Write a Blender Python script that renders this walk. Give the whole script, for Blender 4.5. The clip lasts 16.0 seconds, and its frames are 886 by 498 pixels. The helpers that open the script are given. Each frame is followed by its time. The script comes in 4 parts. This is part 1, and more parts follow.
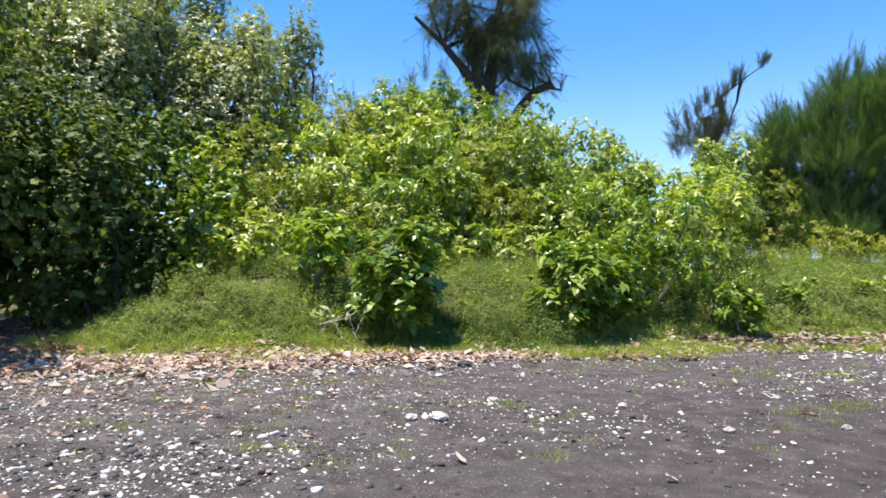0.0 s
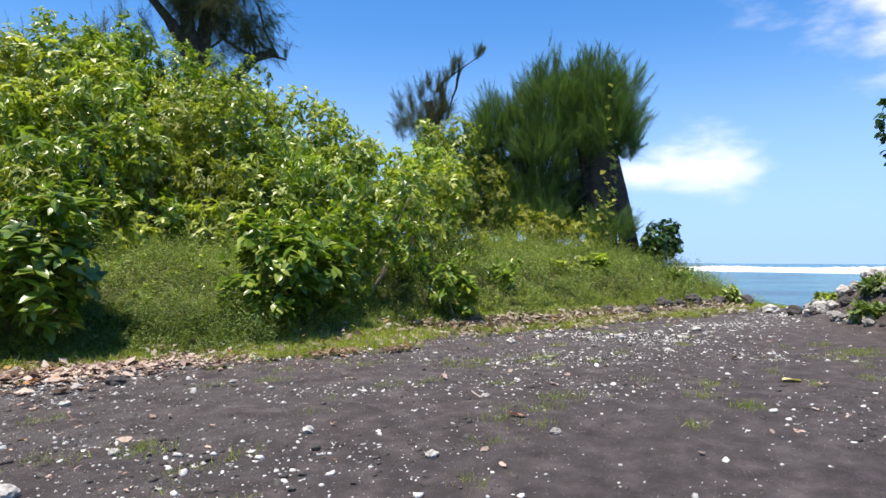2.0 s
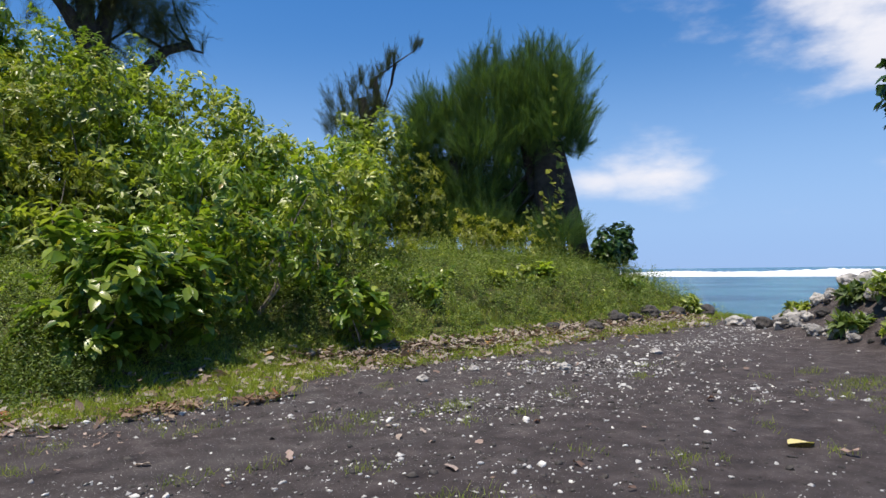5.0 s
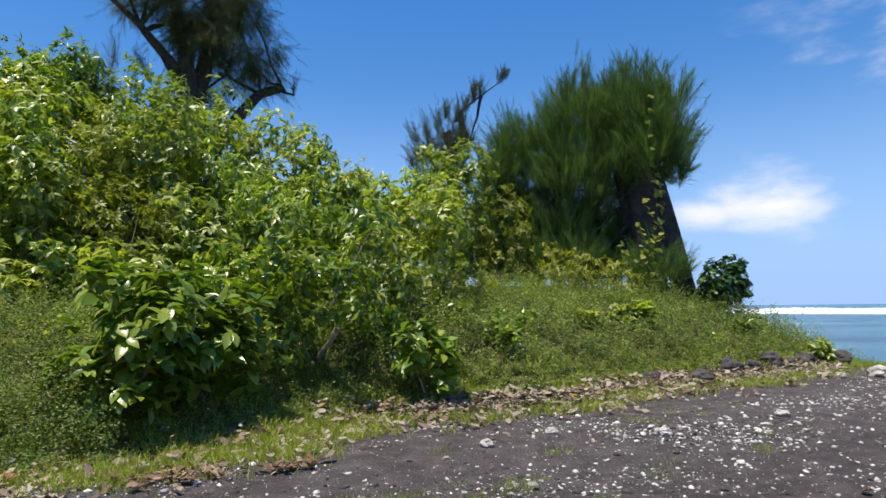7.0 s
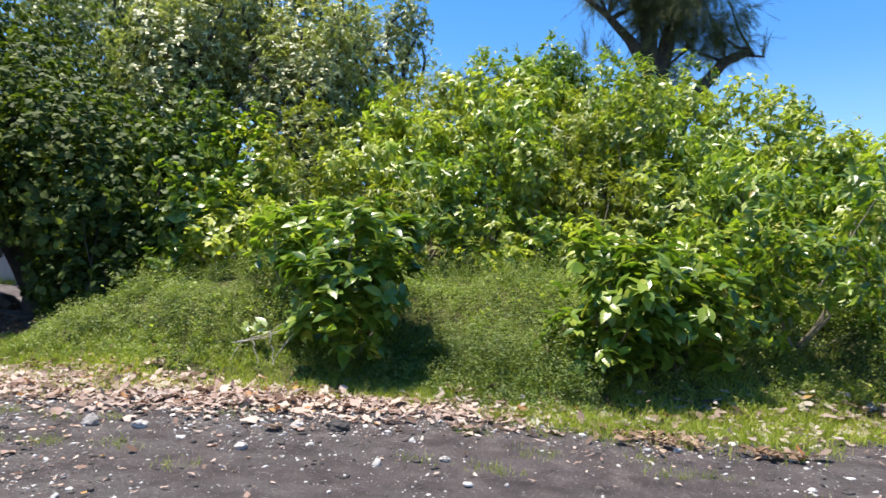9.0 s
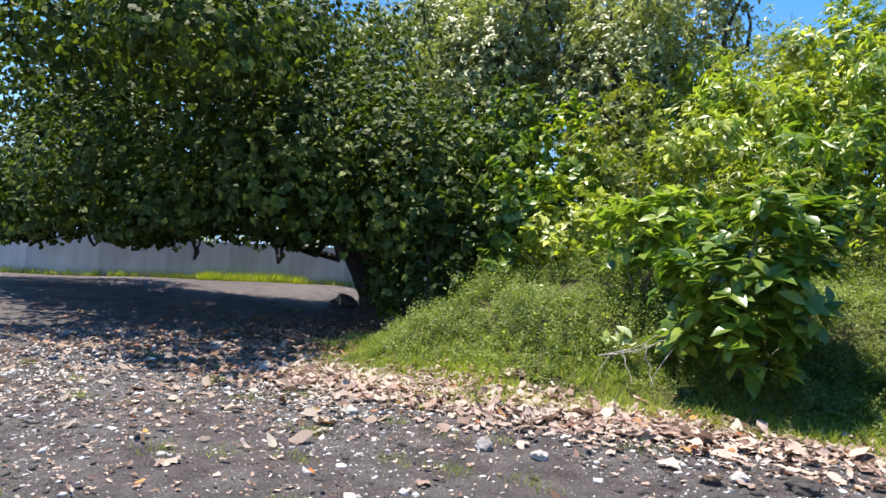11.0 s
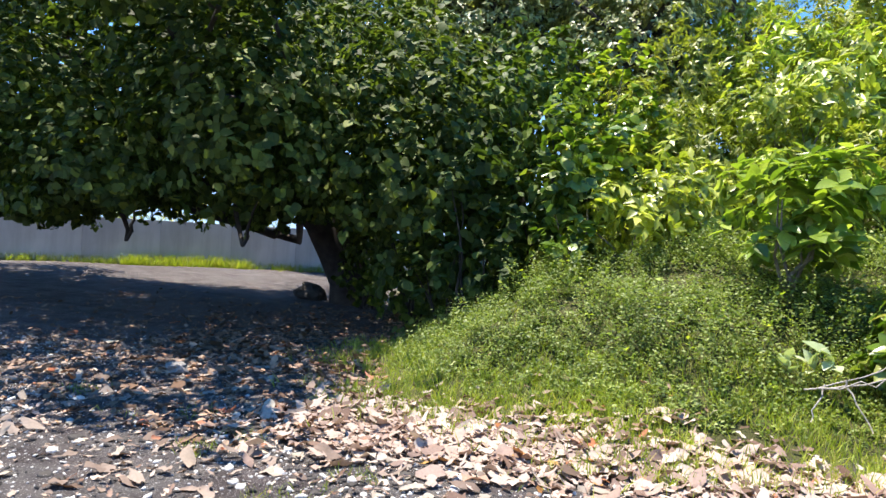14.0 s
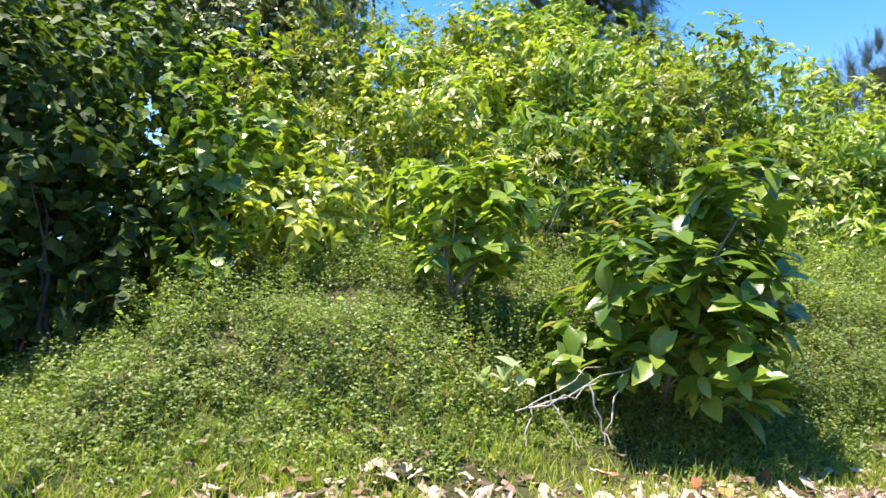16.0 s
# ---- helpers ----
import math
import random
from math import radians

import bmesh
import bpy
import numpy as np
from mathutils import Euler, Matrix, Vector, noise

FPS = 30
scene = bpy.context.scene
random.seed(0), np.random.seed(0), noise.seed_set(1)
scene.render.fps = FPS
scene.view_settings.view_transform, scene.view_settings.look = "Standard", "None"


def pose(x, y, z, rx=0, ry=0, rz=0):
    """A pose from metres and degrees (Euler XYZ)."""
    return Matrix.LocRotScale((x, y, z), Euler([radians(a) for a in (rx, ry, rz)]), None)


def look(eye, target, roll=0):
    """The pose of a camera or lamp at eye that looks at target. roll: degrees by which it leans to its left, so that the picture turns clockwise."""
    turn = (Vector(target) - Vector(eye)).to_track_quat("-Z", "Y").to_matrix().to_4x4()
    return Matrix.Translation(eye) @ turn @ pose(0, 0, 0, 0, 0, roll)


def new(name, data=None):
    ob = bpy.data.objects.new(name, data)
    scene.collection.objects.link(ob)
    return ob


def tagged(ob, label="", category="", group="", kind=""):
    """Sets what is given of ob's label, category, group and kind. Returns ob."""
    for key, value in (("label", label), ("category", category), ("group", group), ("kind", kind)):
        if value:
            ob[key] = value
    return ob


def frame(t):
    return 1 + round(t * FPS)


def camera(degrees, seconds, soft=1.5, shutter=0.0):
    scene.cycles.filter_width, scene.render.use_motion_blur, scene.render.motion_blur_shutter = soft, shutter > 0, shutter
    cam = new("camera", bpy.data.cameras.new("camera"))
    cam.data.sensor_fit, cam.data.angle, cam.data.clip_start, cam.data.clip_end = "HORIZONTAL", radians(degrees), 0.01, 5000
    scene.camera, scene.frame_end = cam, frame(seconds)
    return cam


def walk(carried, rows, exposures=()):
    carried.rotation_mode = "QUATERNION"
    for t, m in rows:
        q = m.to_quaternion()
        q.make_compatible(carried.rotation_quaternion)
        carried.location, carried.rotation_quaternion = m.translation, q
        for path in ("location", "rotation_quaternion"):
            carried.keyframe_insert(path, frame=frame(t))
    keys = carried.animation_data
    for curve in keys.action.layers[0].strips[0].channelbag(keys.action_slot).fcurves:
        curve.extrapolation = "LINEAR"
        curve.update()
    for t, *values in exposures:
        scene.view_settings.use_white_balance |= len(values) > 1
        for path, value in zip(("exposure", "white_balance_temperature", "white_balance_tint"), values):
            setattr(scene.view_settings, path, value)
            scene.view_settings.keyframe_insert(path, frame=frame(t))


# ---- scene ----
cam = camera(70.7, 16.0, shutter=0.1)

PATH = [
    (0, (-0.377, -1.545, 1.549), (0.035, 0.41, 1.636), 1.0),
    (0.5, (-0.157, -1.199, 1.562), (0.587, 0.656, 1.635), 0.5),
    (1, (0.227, -0.83, 1.552), (1.185, 0.923, 1.653), 0.0),
    (1.5, (0.58, -0.492, 1.579), (1.613, 1.22, 1.628), 0.7),
    (2, (0.935, -0.015, 1.597), (2.106, 1.606, 1.637), 0.3),
    (2.5, (1.313, 0.324, 1.587), (2.538, 1.904, 1.643), -0.0),
    (3, (1.756, 0.617, 1.599), (2.96, 2.213, 1.641), -0.8),
    (3.5, (2.192, 0.911, 1.626), (3.464, 2.453, 1.674), -0.5),
    (3.7, (2.365, 0.994, 1.638), (3.666, 2.513, 1.68), -0.7),
    (5.8, (3.977, 1.986, 1.664), (5.209, 3.56, 1.748), -0.7),
    (6, (4.093, 2.028, 1.684), (5.305, 3.618, 1.753), -0.6),
    (6.5, (4.397, 2.297, 1.669), (5.566, 3.916, 1.784), -0.2),
    (7, (4.624, 2.478, 1.747), (5.643, 4.188, 1.937), -0.7),
    (7.5, (4.695, 2.483, 1.762), (5.483, 4.311, 1.956), 0.3),
    (8, (4.643, 2.457, 1.753), (5.1, 4.392, 1.966), 0.3),
    (8.5, (4.542, 2.461, 1.732), (4.637, 4.45, 1.917), 1.1),
    (9, (4.331, 2.482, 1.677), (4.013, 4.455, 1.768), 3.0),
    (9.5, (3.942, 2.546, 1.656), (3.285, 4.435, 1.698), 1.7),
    (10, (3.53, 2.767, 1.64), (2.593, 4.533, 1.677), 2.7),
    (10.2, (3.327, 2.874, 1.625), (2.337, 4.61, 1.683), 2.6),
    (12.3, (1.262, 4.204, 1.596), (0.097, 5.83, 1.613), 3.2),
    (12.5, (1.043, 4.301, 1.581), (-0.059, 5.971, 1.585), 2.7),
    (13, (0.474, 4.626, 1.573), (-0.633, 6.292, 1.599), 1.6),
    (13.5, (-0.011, 4.884, 1.599), (-1.07, 6.581, 1.59), 3.4),
    (14, (-0.597, 5.152, 1.57), (-1.497, 6.938, 1.576), 2.7),
    (14.5, (-1.038, 5.499, 1.543), (-1.891, 7.308, 1.527), 2.1),
    (15, (-1.4, 5.905, 1.553), (-1.892, 7.843, 1.551), 1.7),
    (15.5, (-1.543, 6.188, 1.588), (-1.549, 8.188, 1.594), 1.1),
    (16, (-1.701, 6.471, 1.611), (-1.336, 8.436, 1.693), 1.1),
]
EXPOSURES = [(0, 1.1, 6620, 14), (1.0, 0.85, 6620, 14), (2.2, 0.68, 6620, 14), (3.5, 0.4, 6620, 14), (5.8, 0.16, 6620, 14), (7, 0.38, 6620, 14), (8.5, 0.98, 6620, 14), (10, 1.08, 6620, 14), (13, 1.22, 6620, 14), (16, 1.48, 6620, 14)]
walk(cam, [(t, look(eye, target, roll)) for t, eye, target, roll in PATH], EXPOSURES)

# ---- world, sun ----
SUN_AZ, SUN_EL = math.atan2(-0.93, 0.03), radians(76)   # compass angle from +y, height
world = bpy.data.worlds.new("world")
scene.world = world
world.use_nodes = True
wn, wl = world.node_tree.nodes, world.node_tree.links
wn.clear()
sky = wn.new("ShaderNodeTexSky")
sky.sky_type, sky.sun_disc = "NISHITA", False
sky.sun_elevation, sky.sun_rotation = SUN_EL, SUN_AZ
sky.air_density, sky.dust_density, sky.ozone_density = 1.0, 0.0, 1.6
way = wn.new("ShaderNodeTexCoord")
puff = wn.new("ShaderNodeTexNoise")
puff.inputs["Scale"].default_value, puff.inputs["Detail"].default_value, puff.inputs["Roughness"].default_value = 5.0, 9.0, 0.55
stretch = wn.new("ShaderNodeVectorMath")
stretch.operation = "MULTIPLY"
stretch.inputs[1].default_value = (1.0, 1.0, 2.4)
wl.new(way.outputs["Generated"], stretch.inputs[0])
wl.new(stretch.outputs[0], puff.inputs["Vector"])


def cloud(direction, inner, outer):
    """How near the sky's direction is to a cloud's middle: 1 inside, 0 outside (radians, as seen from the shore)."""
    d = Vector(direction).normalized()
    dist = wn.new("ShaderNodeVectorMath")
    dist.operation = "DISTANCE"
    flat = wn.new("ShaderNodeVectorMath")
    flat.operation = "MULTIPLY"
    flat.inputs[1].default_value = (1.0, 1.0, 1.9)
    wl.new(way.outputs["Generated"], flat.inputs[0])
    wl.new(flat.outputs[0], dist.inputs[0])
    dist.inputs[1].default_value = (d.x, d.y, d.z * 1.9)
    m = wn.new("ShaderNodeMapRange")
    m.inputs["From Min"].default_value, m.inputs["From Max"].default_value = outer, inner
    m.interpolation_type = "SMOOTHSTEP"
    wl.new(dist.outputs["Value"], m.inputs["Value"])
    return m.outputs[0]


def wmath(op, a, b):
    n = wn.new("ShaderNodeMath")
    n.operation, n.use_clamp = op, op in ("ADD", "MULTIPLY")
    for s, v in zip(n.inputs, (a, b)):
        if isinstance(v, float):
            s.default_value = v
        else:
            wl.new(v, s)
    return n.outputs[0]


CLOUDS = [((0.845, 0.512, 0.150), 0.01, 0.21, 1.0), ((0.80, 0.58, 0.135), 0.0, 0.13, 0.9), ((0.945, 0.21, 0.33), 0.02, 0.56, 1.0),
          ((0.93, 0.36, 0.235), 0.0, 0.16, 0.6), ((0.95, 0.30, 0.09), 0.0, 0.26, 0.6), ((-0.5, -0.8, 0.3), 0.1, 0.6, 0.8), ((0.3, -0.9, 0.25), 0.1, 0.5, 0.8)]
total = None
for d, inner, outer, amount in CLOUDS:
    c = wmath("MULTIPLY", cloud(d, inner, outer), amount)
    total = c if total is None else wmath("MAXIMUM", total, c)
edge = wn.new("ShaderNodeMapRange")
edge.inputs["From Min"].default_value, edge.inputs["From Max"].default_value = 0.52, 0.98
edge.interpolation_type = "SMOOTHSTEP"
wl.new(wmath("ADD", wmath("MULTIPLY", total, 0.62), wmath("MULTIPLY", wmath("SUBTRACT", puff.outputs["Fac"], 0.32), 1.5)), edge.inputs["Value"])
haze = wn.new("ShaderNodeMix")
haze.data_type = "RGBA"
haze.inputs["B"].default_value = (8.3, 8.6, 9.2, 1)
wl.new(wmath("MULTIPLY", edge.outputs[0], wmath("MULTIPLY", total, 1.0)), haze.inputs["Factor"])
level = wn.new("ShaderNodeGamma")
level.inputs["Gamma"].default_value = 0.72
wl.new(sky.outputs[0], level.inputs["Color"])
vivid = wn.new("ShaderNodeHueSaturation")
vivid.inputs["Saturation"].default_value, vivid.inputs["Value"].default_value = 1.68, 2.1
vivid.inputs["Hue"].default_value = 0.51
wl.new(level.outputs[0], vivid.inputs["Color"])
split = wn.new("ShaderNodeSeparateXYZ")
wl.new(way.outputs["Generated"], split.inputs[0])
low = wn.new("ShaderNodeMapRange")
low.inputs["From Min"].default_value, low.inputs["From Max"].default_value = 0.36, 0.0
low.inputs["To Max"].default_value, low.interpolation_type = 0.92, "SMOOTHSTEP"
wl.new(split.outputs["Z"], low.inputs["Value"])
sea_haze = wn.new("ShaderNodeMix")
sea_haze.data_type = "RGBA"
sea_haze.inputs["B"].default_value = (2.65, 4.75, 8.6, 1)
wl.new(low.outputs[0], sea_haze.inputs["Factor"])
wl.new(vivid.outputs[0], sea_haze.inputs["A"])
wl.new(sea_haze.outputs["Result"], haze.inputs["A"])
bg = wn.new("ShaderNodeBackground")
bg.inputs["Strength"].default_value = 0.092
wl.new(haze.outputs["Result"], bg.inputs["Color"])
wl.new(bg.outputs[0], wn.new("ShaderNodeOutputWorld").inputs["Surface"])

sun = new("sun", bpy.data.lights.new("sun", "SUN"))
sun.data.energy, sun.data.angle, sun.data.color = 5.0, radians(0.55), (1.0, 0.935, 0.81)
sun_from = Vector((math.sin(SUN_AZ) * math.cos(SUN_EL), math.cos(SUN_AZ) * math.cos(SUN_EL), math.sin(SUN_EL)))
sun.matrix_world = look(sun_from * 60, (0, 0, 0))


# ---- materials ----
def material(name):
    m = bpy.data.materials.new(name)
    m.use_nodes = True
    nt = m.node_tree
    nt.nodes.clear()
    out = nt.nodes.new("ShaderNodeOutputMaterial")
    p = nt.nodes.new("ShaderNodeBsdfPrincipled")
    nt.links.new(p.outputs[0], out.inputs["Surface"])
    return m, nt.nodes, nt.links, p, out


def ramp_of(nodes, stops):
    r = nodes.new("ShaderNodeValToRGB")
    e = r.color_ramp.elements
    while len(e) < len(stops):
        e.new(0.5)
    for el, (pos, col) in zip(e, stops):
        el.position, el.color = pos, (*col, 1)
    return r


def noise_node(nodes, links, scale, detail=4.0, rough=0.55, coord="Object"):
    tc = nodes.new("ShaderNodeTexCoord")
    n = nodes.new("ShaderNodeTexNoise")
    n.inputs["Scale"].default_value, n.inputs["Detail"].default_value, n.inputs["Roughness"].default_value = scale, detail, rough
    links.new(tc.outputs[coord], n.inputs["Vector"])
    return n


def mixed(nodes, links, kind, fac, a, b):
    m = nodes.new("ShaderNodeMix")
    m.data_type, m.blend_type = "RGBA", kind
    for s, v in ((m.inputs["Factor"], fac), (m.inputs["A"], a), (m.inputs["B"], b)):
        if isinstance(v, (int, float)):
            s.default_value = v
        elif isinstance(v, tuple):
            s.default_value = (*v, 1)
        else:
            links.new(v, s)
    return m.outputs["Result"]


def bump(nodes, links, p, height, strength, distance):
    b = nodes.new("ShaderNodeBump")
    b.inputs["Strength"].default_value, b.inputs["Distance"].default_value = strength, distance
    links.new(height, b.inputs["Height"])
    links.new(b.outputs[0], p.inputs["Normal"])


def leaf_material(name, stops, rough=0.38, through_light=0.35, patch=0.35, spec=0.5, glow=(1.35, 1.5, 0.55)):
    """A leaf: each leaf has its own tone, and the tone drifts from clump to clump."""
    m, n, l, p, out = material(name)
    geo = n.new("ShaderNodeNewGeometry")
    r = ramp_of(n, stops)
    l.new(geo.outputs["Random Per Island"], r.inputs[0])
    clump = noise_node(n, l, 0.9, 3)
    tone = ramp_of(n, [(0.3, (0.62, 0.66, 0.6)), (0.7, (1.3, 1.25, 1.05))])
    l.new(clump.outputs["Fac"], tone.inputs[0])
    col = mixed(n, l, "MULTIPLY", patch, r.outputs[0], tone.outputs[0])
    info = n.new("ShaderNodeObjectInfo")
    own = ramp_of(n, [(0.0, (0.6, 0.68, 0.66)), (0.5, (1.0, 1.0, 1.0)), (1.0, (1.38, 1.28, 1.05))])
    l.new(info.outputs["Random"], own.inputs[0])
    col = mixed(n, l, "MULTIPLY", 0.8, col, own.outputs[0])
    fine = noise_node(n, l, 45, 2)
    ft = ramp_of(n, [(0.3, (0.8, 0.8, 0.75)), (0.7, (1.15, 1.15, 1.1))])
    l.new(fine.outputs["Fac"], ft.inputs[0])
    col = mixed(n, l, "MULTIPLY", 0.6, col, ft.outputs[0])
    l.new(col, p.inputs["Base Color"])
    p.inputs["Roughness"].default_value = rough
    p.inputs["Specular IOR Level"].default_value = spec
    bump(n, l, p, fine.outputs["Fac"], 0.25, 0.01)
    t = n.new("ShaderNodeBsdfTranslucent")
    l.new(mixed(n, l, "MULTIPLY", 1.0, col, glow), t.inputs["Color"])
    mix = n.new("ShaderNodeMixShader")
    mix.inputs[0].default_value = through_light
    l.new(p.outputs[0], mix.inputs[1])
    l.new(t.outputs[0], mix.inputs[2])
    l.new(mix.outputs[0], out.inputs["Surface"])
    return m


def rough_material(name, stops, scale, fine_scale, rough=0.9, depth=0.02, island=0.0):
    """Stone, bark, concrete: a broad drift of tone and a fine grain with relief."""
    m, n, l, p, out = material(name)
    a, b = noise_node(n, l, scale, 6), noise_node(n, l, fine_scale, 8, 0.65)
    r = ramp_of(n, stops)
    l.new(a.outputs["Fac"], r.inputs[0])
    g = ramp_of(n, [(0.3, (0.55, 0.55, 0.55)), (0.7, (1.2, 1.2, 1.2))])
    l.new(b.outputs["Fac"], g.inputs[0])
    col = mixed(n, l, "MULTIPLY", 0.7, r.outputs[0], g.outputs[0])
    if island:
        geo = n.new("ShaderNodeNewGeometry")
        k = ramp_of(n, [(0.0, (0.35, 0.35, 0.36)), (0.5, (0.8, 0.79, 0.77)), (1.0, (1.25, 1.22, 1.15))])
        l.new(geo.outputs["Random Per Island"], k.inputs[0])
        col = mixed(n, l, "MULTIPLY", island, col, k.outputs[0])
    l.new(col, p.inputs["Base Color"])
    p.inputs["Roughness"].default_value = rough
    bump(n, l, p, b.outputs["Fac"], 0.7, depth)
    return m


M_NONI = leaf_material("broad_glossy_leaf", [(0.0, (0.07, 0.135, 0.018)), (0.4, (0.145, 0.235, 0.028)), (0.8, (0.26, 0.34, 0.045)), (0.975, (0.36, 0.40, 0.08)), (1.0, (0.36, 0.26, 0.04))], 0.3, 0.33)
M_UMB = leaf_material("bright_hill_leaf", [(0.0, (0.12, 0.155, 0.034)), (0.4, (0.27, 0.335, 0.06)), (0.8, (0.42, 0.47, 0.09)), (1.0, (0.54, 0.56, 0.19))], 0.36, 0.36, 0.7)
M_FRESH = leaf_material("fresh_green_leaf", [(0.0, (0.085, 0.14, 0.026)), (0.4, (0.215, 0.315, 0.045)), (0.8, (0.35, 0.44, 0.07)), (1.0, (0.49, 0.55, 0.17))], 0.34, 0.36, 0.7)
M_YEL = leaf_material("yellow_green_leaf", [(0.0, (0.15, 0.18, 0.028)), (0.5, (0.26, 0.295, 0.045)), (1.0, (0.38, 0.38, 0.09))], 0.42, 0.38, 0.6)
# Heart leaves: M_HIB darkened as if shaded, M_HEART lighter as if half lit.
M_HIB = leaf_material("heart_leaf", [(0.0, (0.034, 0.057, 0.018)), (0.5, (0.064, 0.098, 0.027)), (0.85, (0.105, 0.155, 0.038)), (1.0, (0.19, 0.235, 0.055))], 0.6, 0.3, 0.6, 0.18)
M_HEART = leaf_material("half_lit_heart_leaf", [(0.0, (0.06, 0.10, 0.028)), (0.5, (0.11, 0.17, 0.038)), (0.9, (0.19, 0.26, 0.052)), (1.0, (0.28, 0.32, 0.065))], 0.5, 0.34, 0.5, 0.25)
M_GREY = leaf_material("grey_green_leaf", [(0.0, (0.14, 0.17, 0.07)), (0.5, (0.27, 0.31, 0.14)), (1.0, (0.42, 0.43, 0.24))], 0.4, 0.3, 0.4)
M_NEEDLE = leaf_material("casuarina_needle", [(0.0, (0.036, 0.074, 0.034)), (0.5, (0.082, 0.15, 0.06)), (1.0, (0.16, 0.25, 0.092))], 0.55, 0.3, 0.6, 0.2)
M_FARNEEDLE = leaf_material("old_casuarina_needle", [(0.0, (0.05, 0.065, 0.03)), (0.5, (0.085, 0.105, 0.05)), (1.0, (0.15, 0.15, 0.075))], 0.7, 0.25, 0.5, 0.2)
M_WEED = leaf_material("weed_leaf", [(0.0, (0.11, 0.16, 0.045)), (0.5, (0.195, 0.26, 0.07)), (1.0, (0.32, 0.37, 0.12))], 0.55, 0.34, 1.0)
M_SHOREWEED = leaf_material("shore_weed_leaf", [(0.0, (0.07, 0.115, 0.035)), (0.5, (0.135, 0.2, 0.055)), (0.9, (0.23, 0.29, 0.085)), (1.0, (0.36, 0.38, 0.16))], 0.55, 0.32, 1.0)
M_GRASS = leaf_material("grass_blade", [(0.0, (0.18, 0.24, 0.03)), (0.6, (0.30, 0.37, 0.05)), (0.9, (0.40, 0.42, 0.09)), (1.0, (0.46, 0.40, 0.18))], 0.6, 0.38, 0.5)
M_DARKSHRUB = leaf_material("dark_round_leaf", [(0.0, (0.025, 0.06, 0.016)), (0.6, (0.045, 0.10, 0.022)), (1.0, (0.08, 0.15, 0.03))], 0.35, 0.2, 0.3)
M_PALE = leaf_material("pale_dusty_leaf", [(0.0, (0.26, 0.34, 0.2)), (1.0, (0.46, 0.52, 0.4))], 0.3, 0.25, 0.2)
M_DEAD = leaf_material("dead_leaf", [(0.0, (0.13, 0.075, 0.058)), (0.25, (0.31, 0.215, 0.19)), (0.5, (0.46, 0.345, 0.315)), (0.85, (0.50, 0.405, 0.37)), (0.965, (0.56, 0.49, 0.445)), (0.985, (0.38, 0.13, 0.06)), (1.0, (0.46, 0.28, 0.1))], 0.7, 0.15, 0.5, 0.25, (1.1, 0.95, 0.8))
M_BROWN = leaf_material("brown_dead_leaf", [(0.0, (0.13, 0.075, 0.05)), (0.5, (0.29, 0.18, 0.13)), (0.9, (0.45, 0.32, 0.25)), (1.0, (0.40, 0.11, 0.05))], 0.75, 0.12, 0.5, 0.2, (1.1, 0.9, 0.7))
M_YLEAF = leaf_material("yellowed_leaf", [(0.0, (0.58, 0.50, 0.22)), (1.0, (0.66, 0.58, 0.3))], 0.5, 0.15, 0.3, 0.3)
M_CORAL = rough_material("coral_pebble", [(0.3, (0.52, 0.51, 0.48)), (0.7, (0.80, 0.79, 0.75))], 3, 60, 0.85, 0.004, 0.75)
M_STONE = rough_material("pale_stone", [(0.3, (0.30, 0.28, 0.25)), (0.7, (0.56, 0.53, 0.48))], 6, 50, 0.9, 0.01)
M_DARKSTONE = rough_material("basalt", [(0.3, (0.035, 0.032, 0.03)), (0.65, (0.09, 0.08, 0.07)), (0.82, (0.22, 0.2, 0.18))], 2.2, 22, 0.9, 0.03)
M_GREYSTONE = rough_material("grey_rock", [(0.3, (0.15, 0.14, 0.13)), (0.7, (0.42, 0.40, 0.37))], 3, 25, 0.9, 0.03)
# bark colour lowered to hold the shade that the crowns throw on the trunks
M_BARK = rough_material("bark", [(0.3, (0.03, 0.024, 0.02)), (0.7, (0.085, 0.07, 0.058))], 4, 30, 0.95, 0.03)
M_PALEBARK = rough_material("grey_bark", [(0.3, (0.13, 0.11, 0.09)), (0.7, (0.3, 0.26, 0.21))], 5, 30, 0.95, 0.02)
M_STICK = rough_material("bleached_stick", [(0.3, (0.3, 0.27, 0.22)), (0.7, (0.52, 0.47, 0.4))], 8, 60, 0.85, 0.004)


def wall_material():
    m, n, l, p, out = material("painted_concrete")
    a, b = noise_node(n, l, 0.7, 5), noise_node(n, l, 18, 7, 0.65)
    st = noise_node(n, l, 1.0, 6, 0.6)
    mp = n.new("ShaderNodeMapping")
    mp.inputs["Scale"].default_value = (1.1, 1.1, 0.16)
    tc = n.new("ShaderNodeTexCoord")
    l.new(tc.outputs["Object"], mp.inputs[0])
    l.new(mp.outputs[0], st.inputs["Vector"])
    r = ramp_of(n, [(0.3, (0.56, 0.55, 0.53)), (0.7, (0.70, 0.69, 0.66))])
    l.new(a.outputs["Fac"], r.inputs[0])
    s = ramp_of(n, [(0.36, (0.5, 0.49, 0.46)), (0.56, (1, 1, 1))])
    l.new(st.outputs["Fac"], s.inputs[0])
    l.new(mixed(n, l, "MULTIPLY", 0.5, r.outputs[0], s.outputs[0]), p.inputs["Base Color"])
    p.inputs["Roughness"].default_value = 0.85
    bump(n, l, p, b.outputs["Fac"], 0.4, 0.01)
    return m


M_WALL = wall_material()


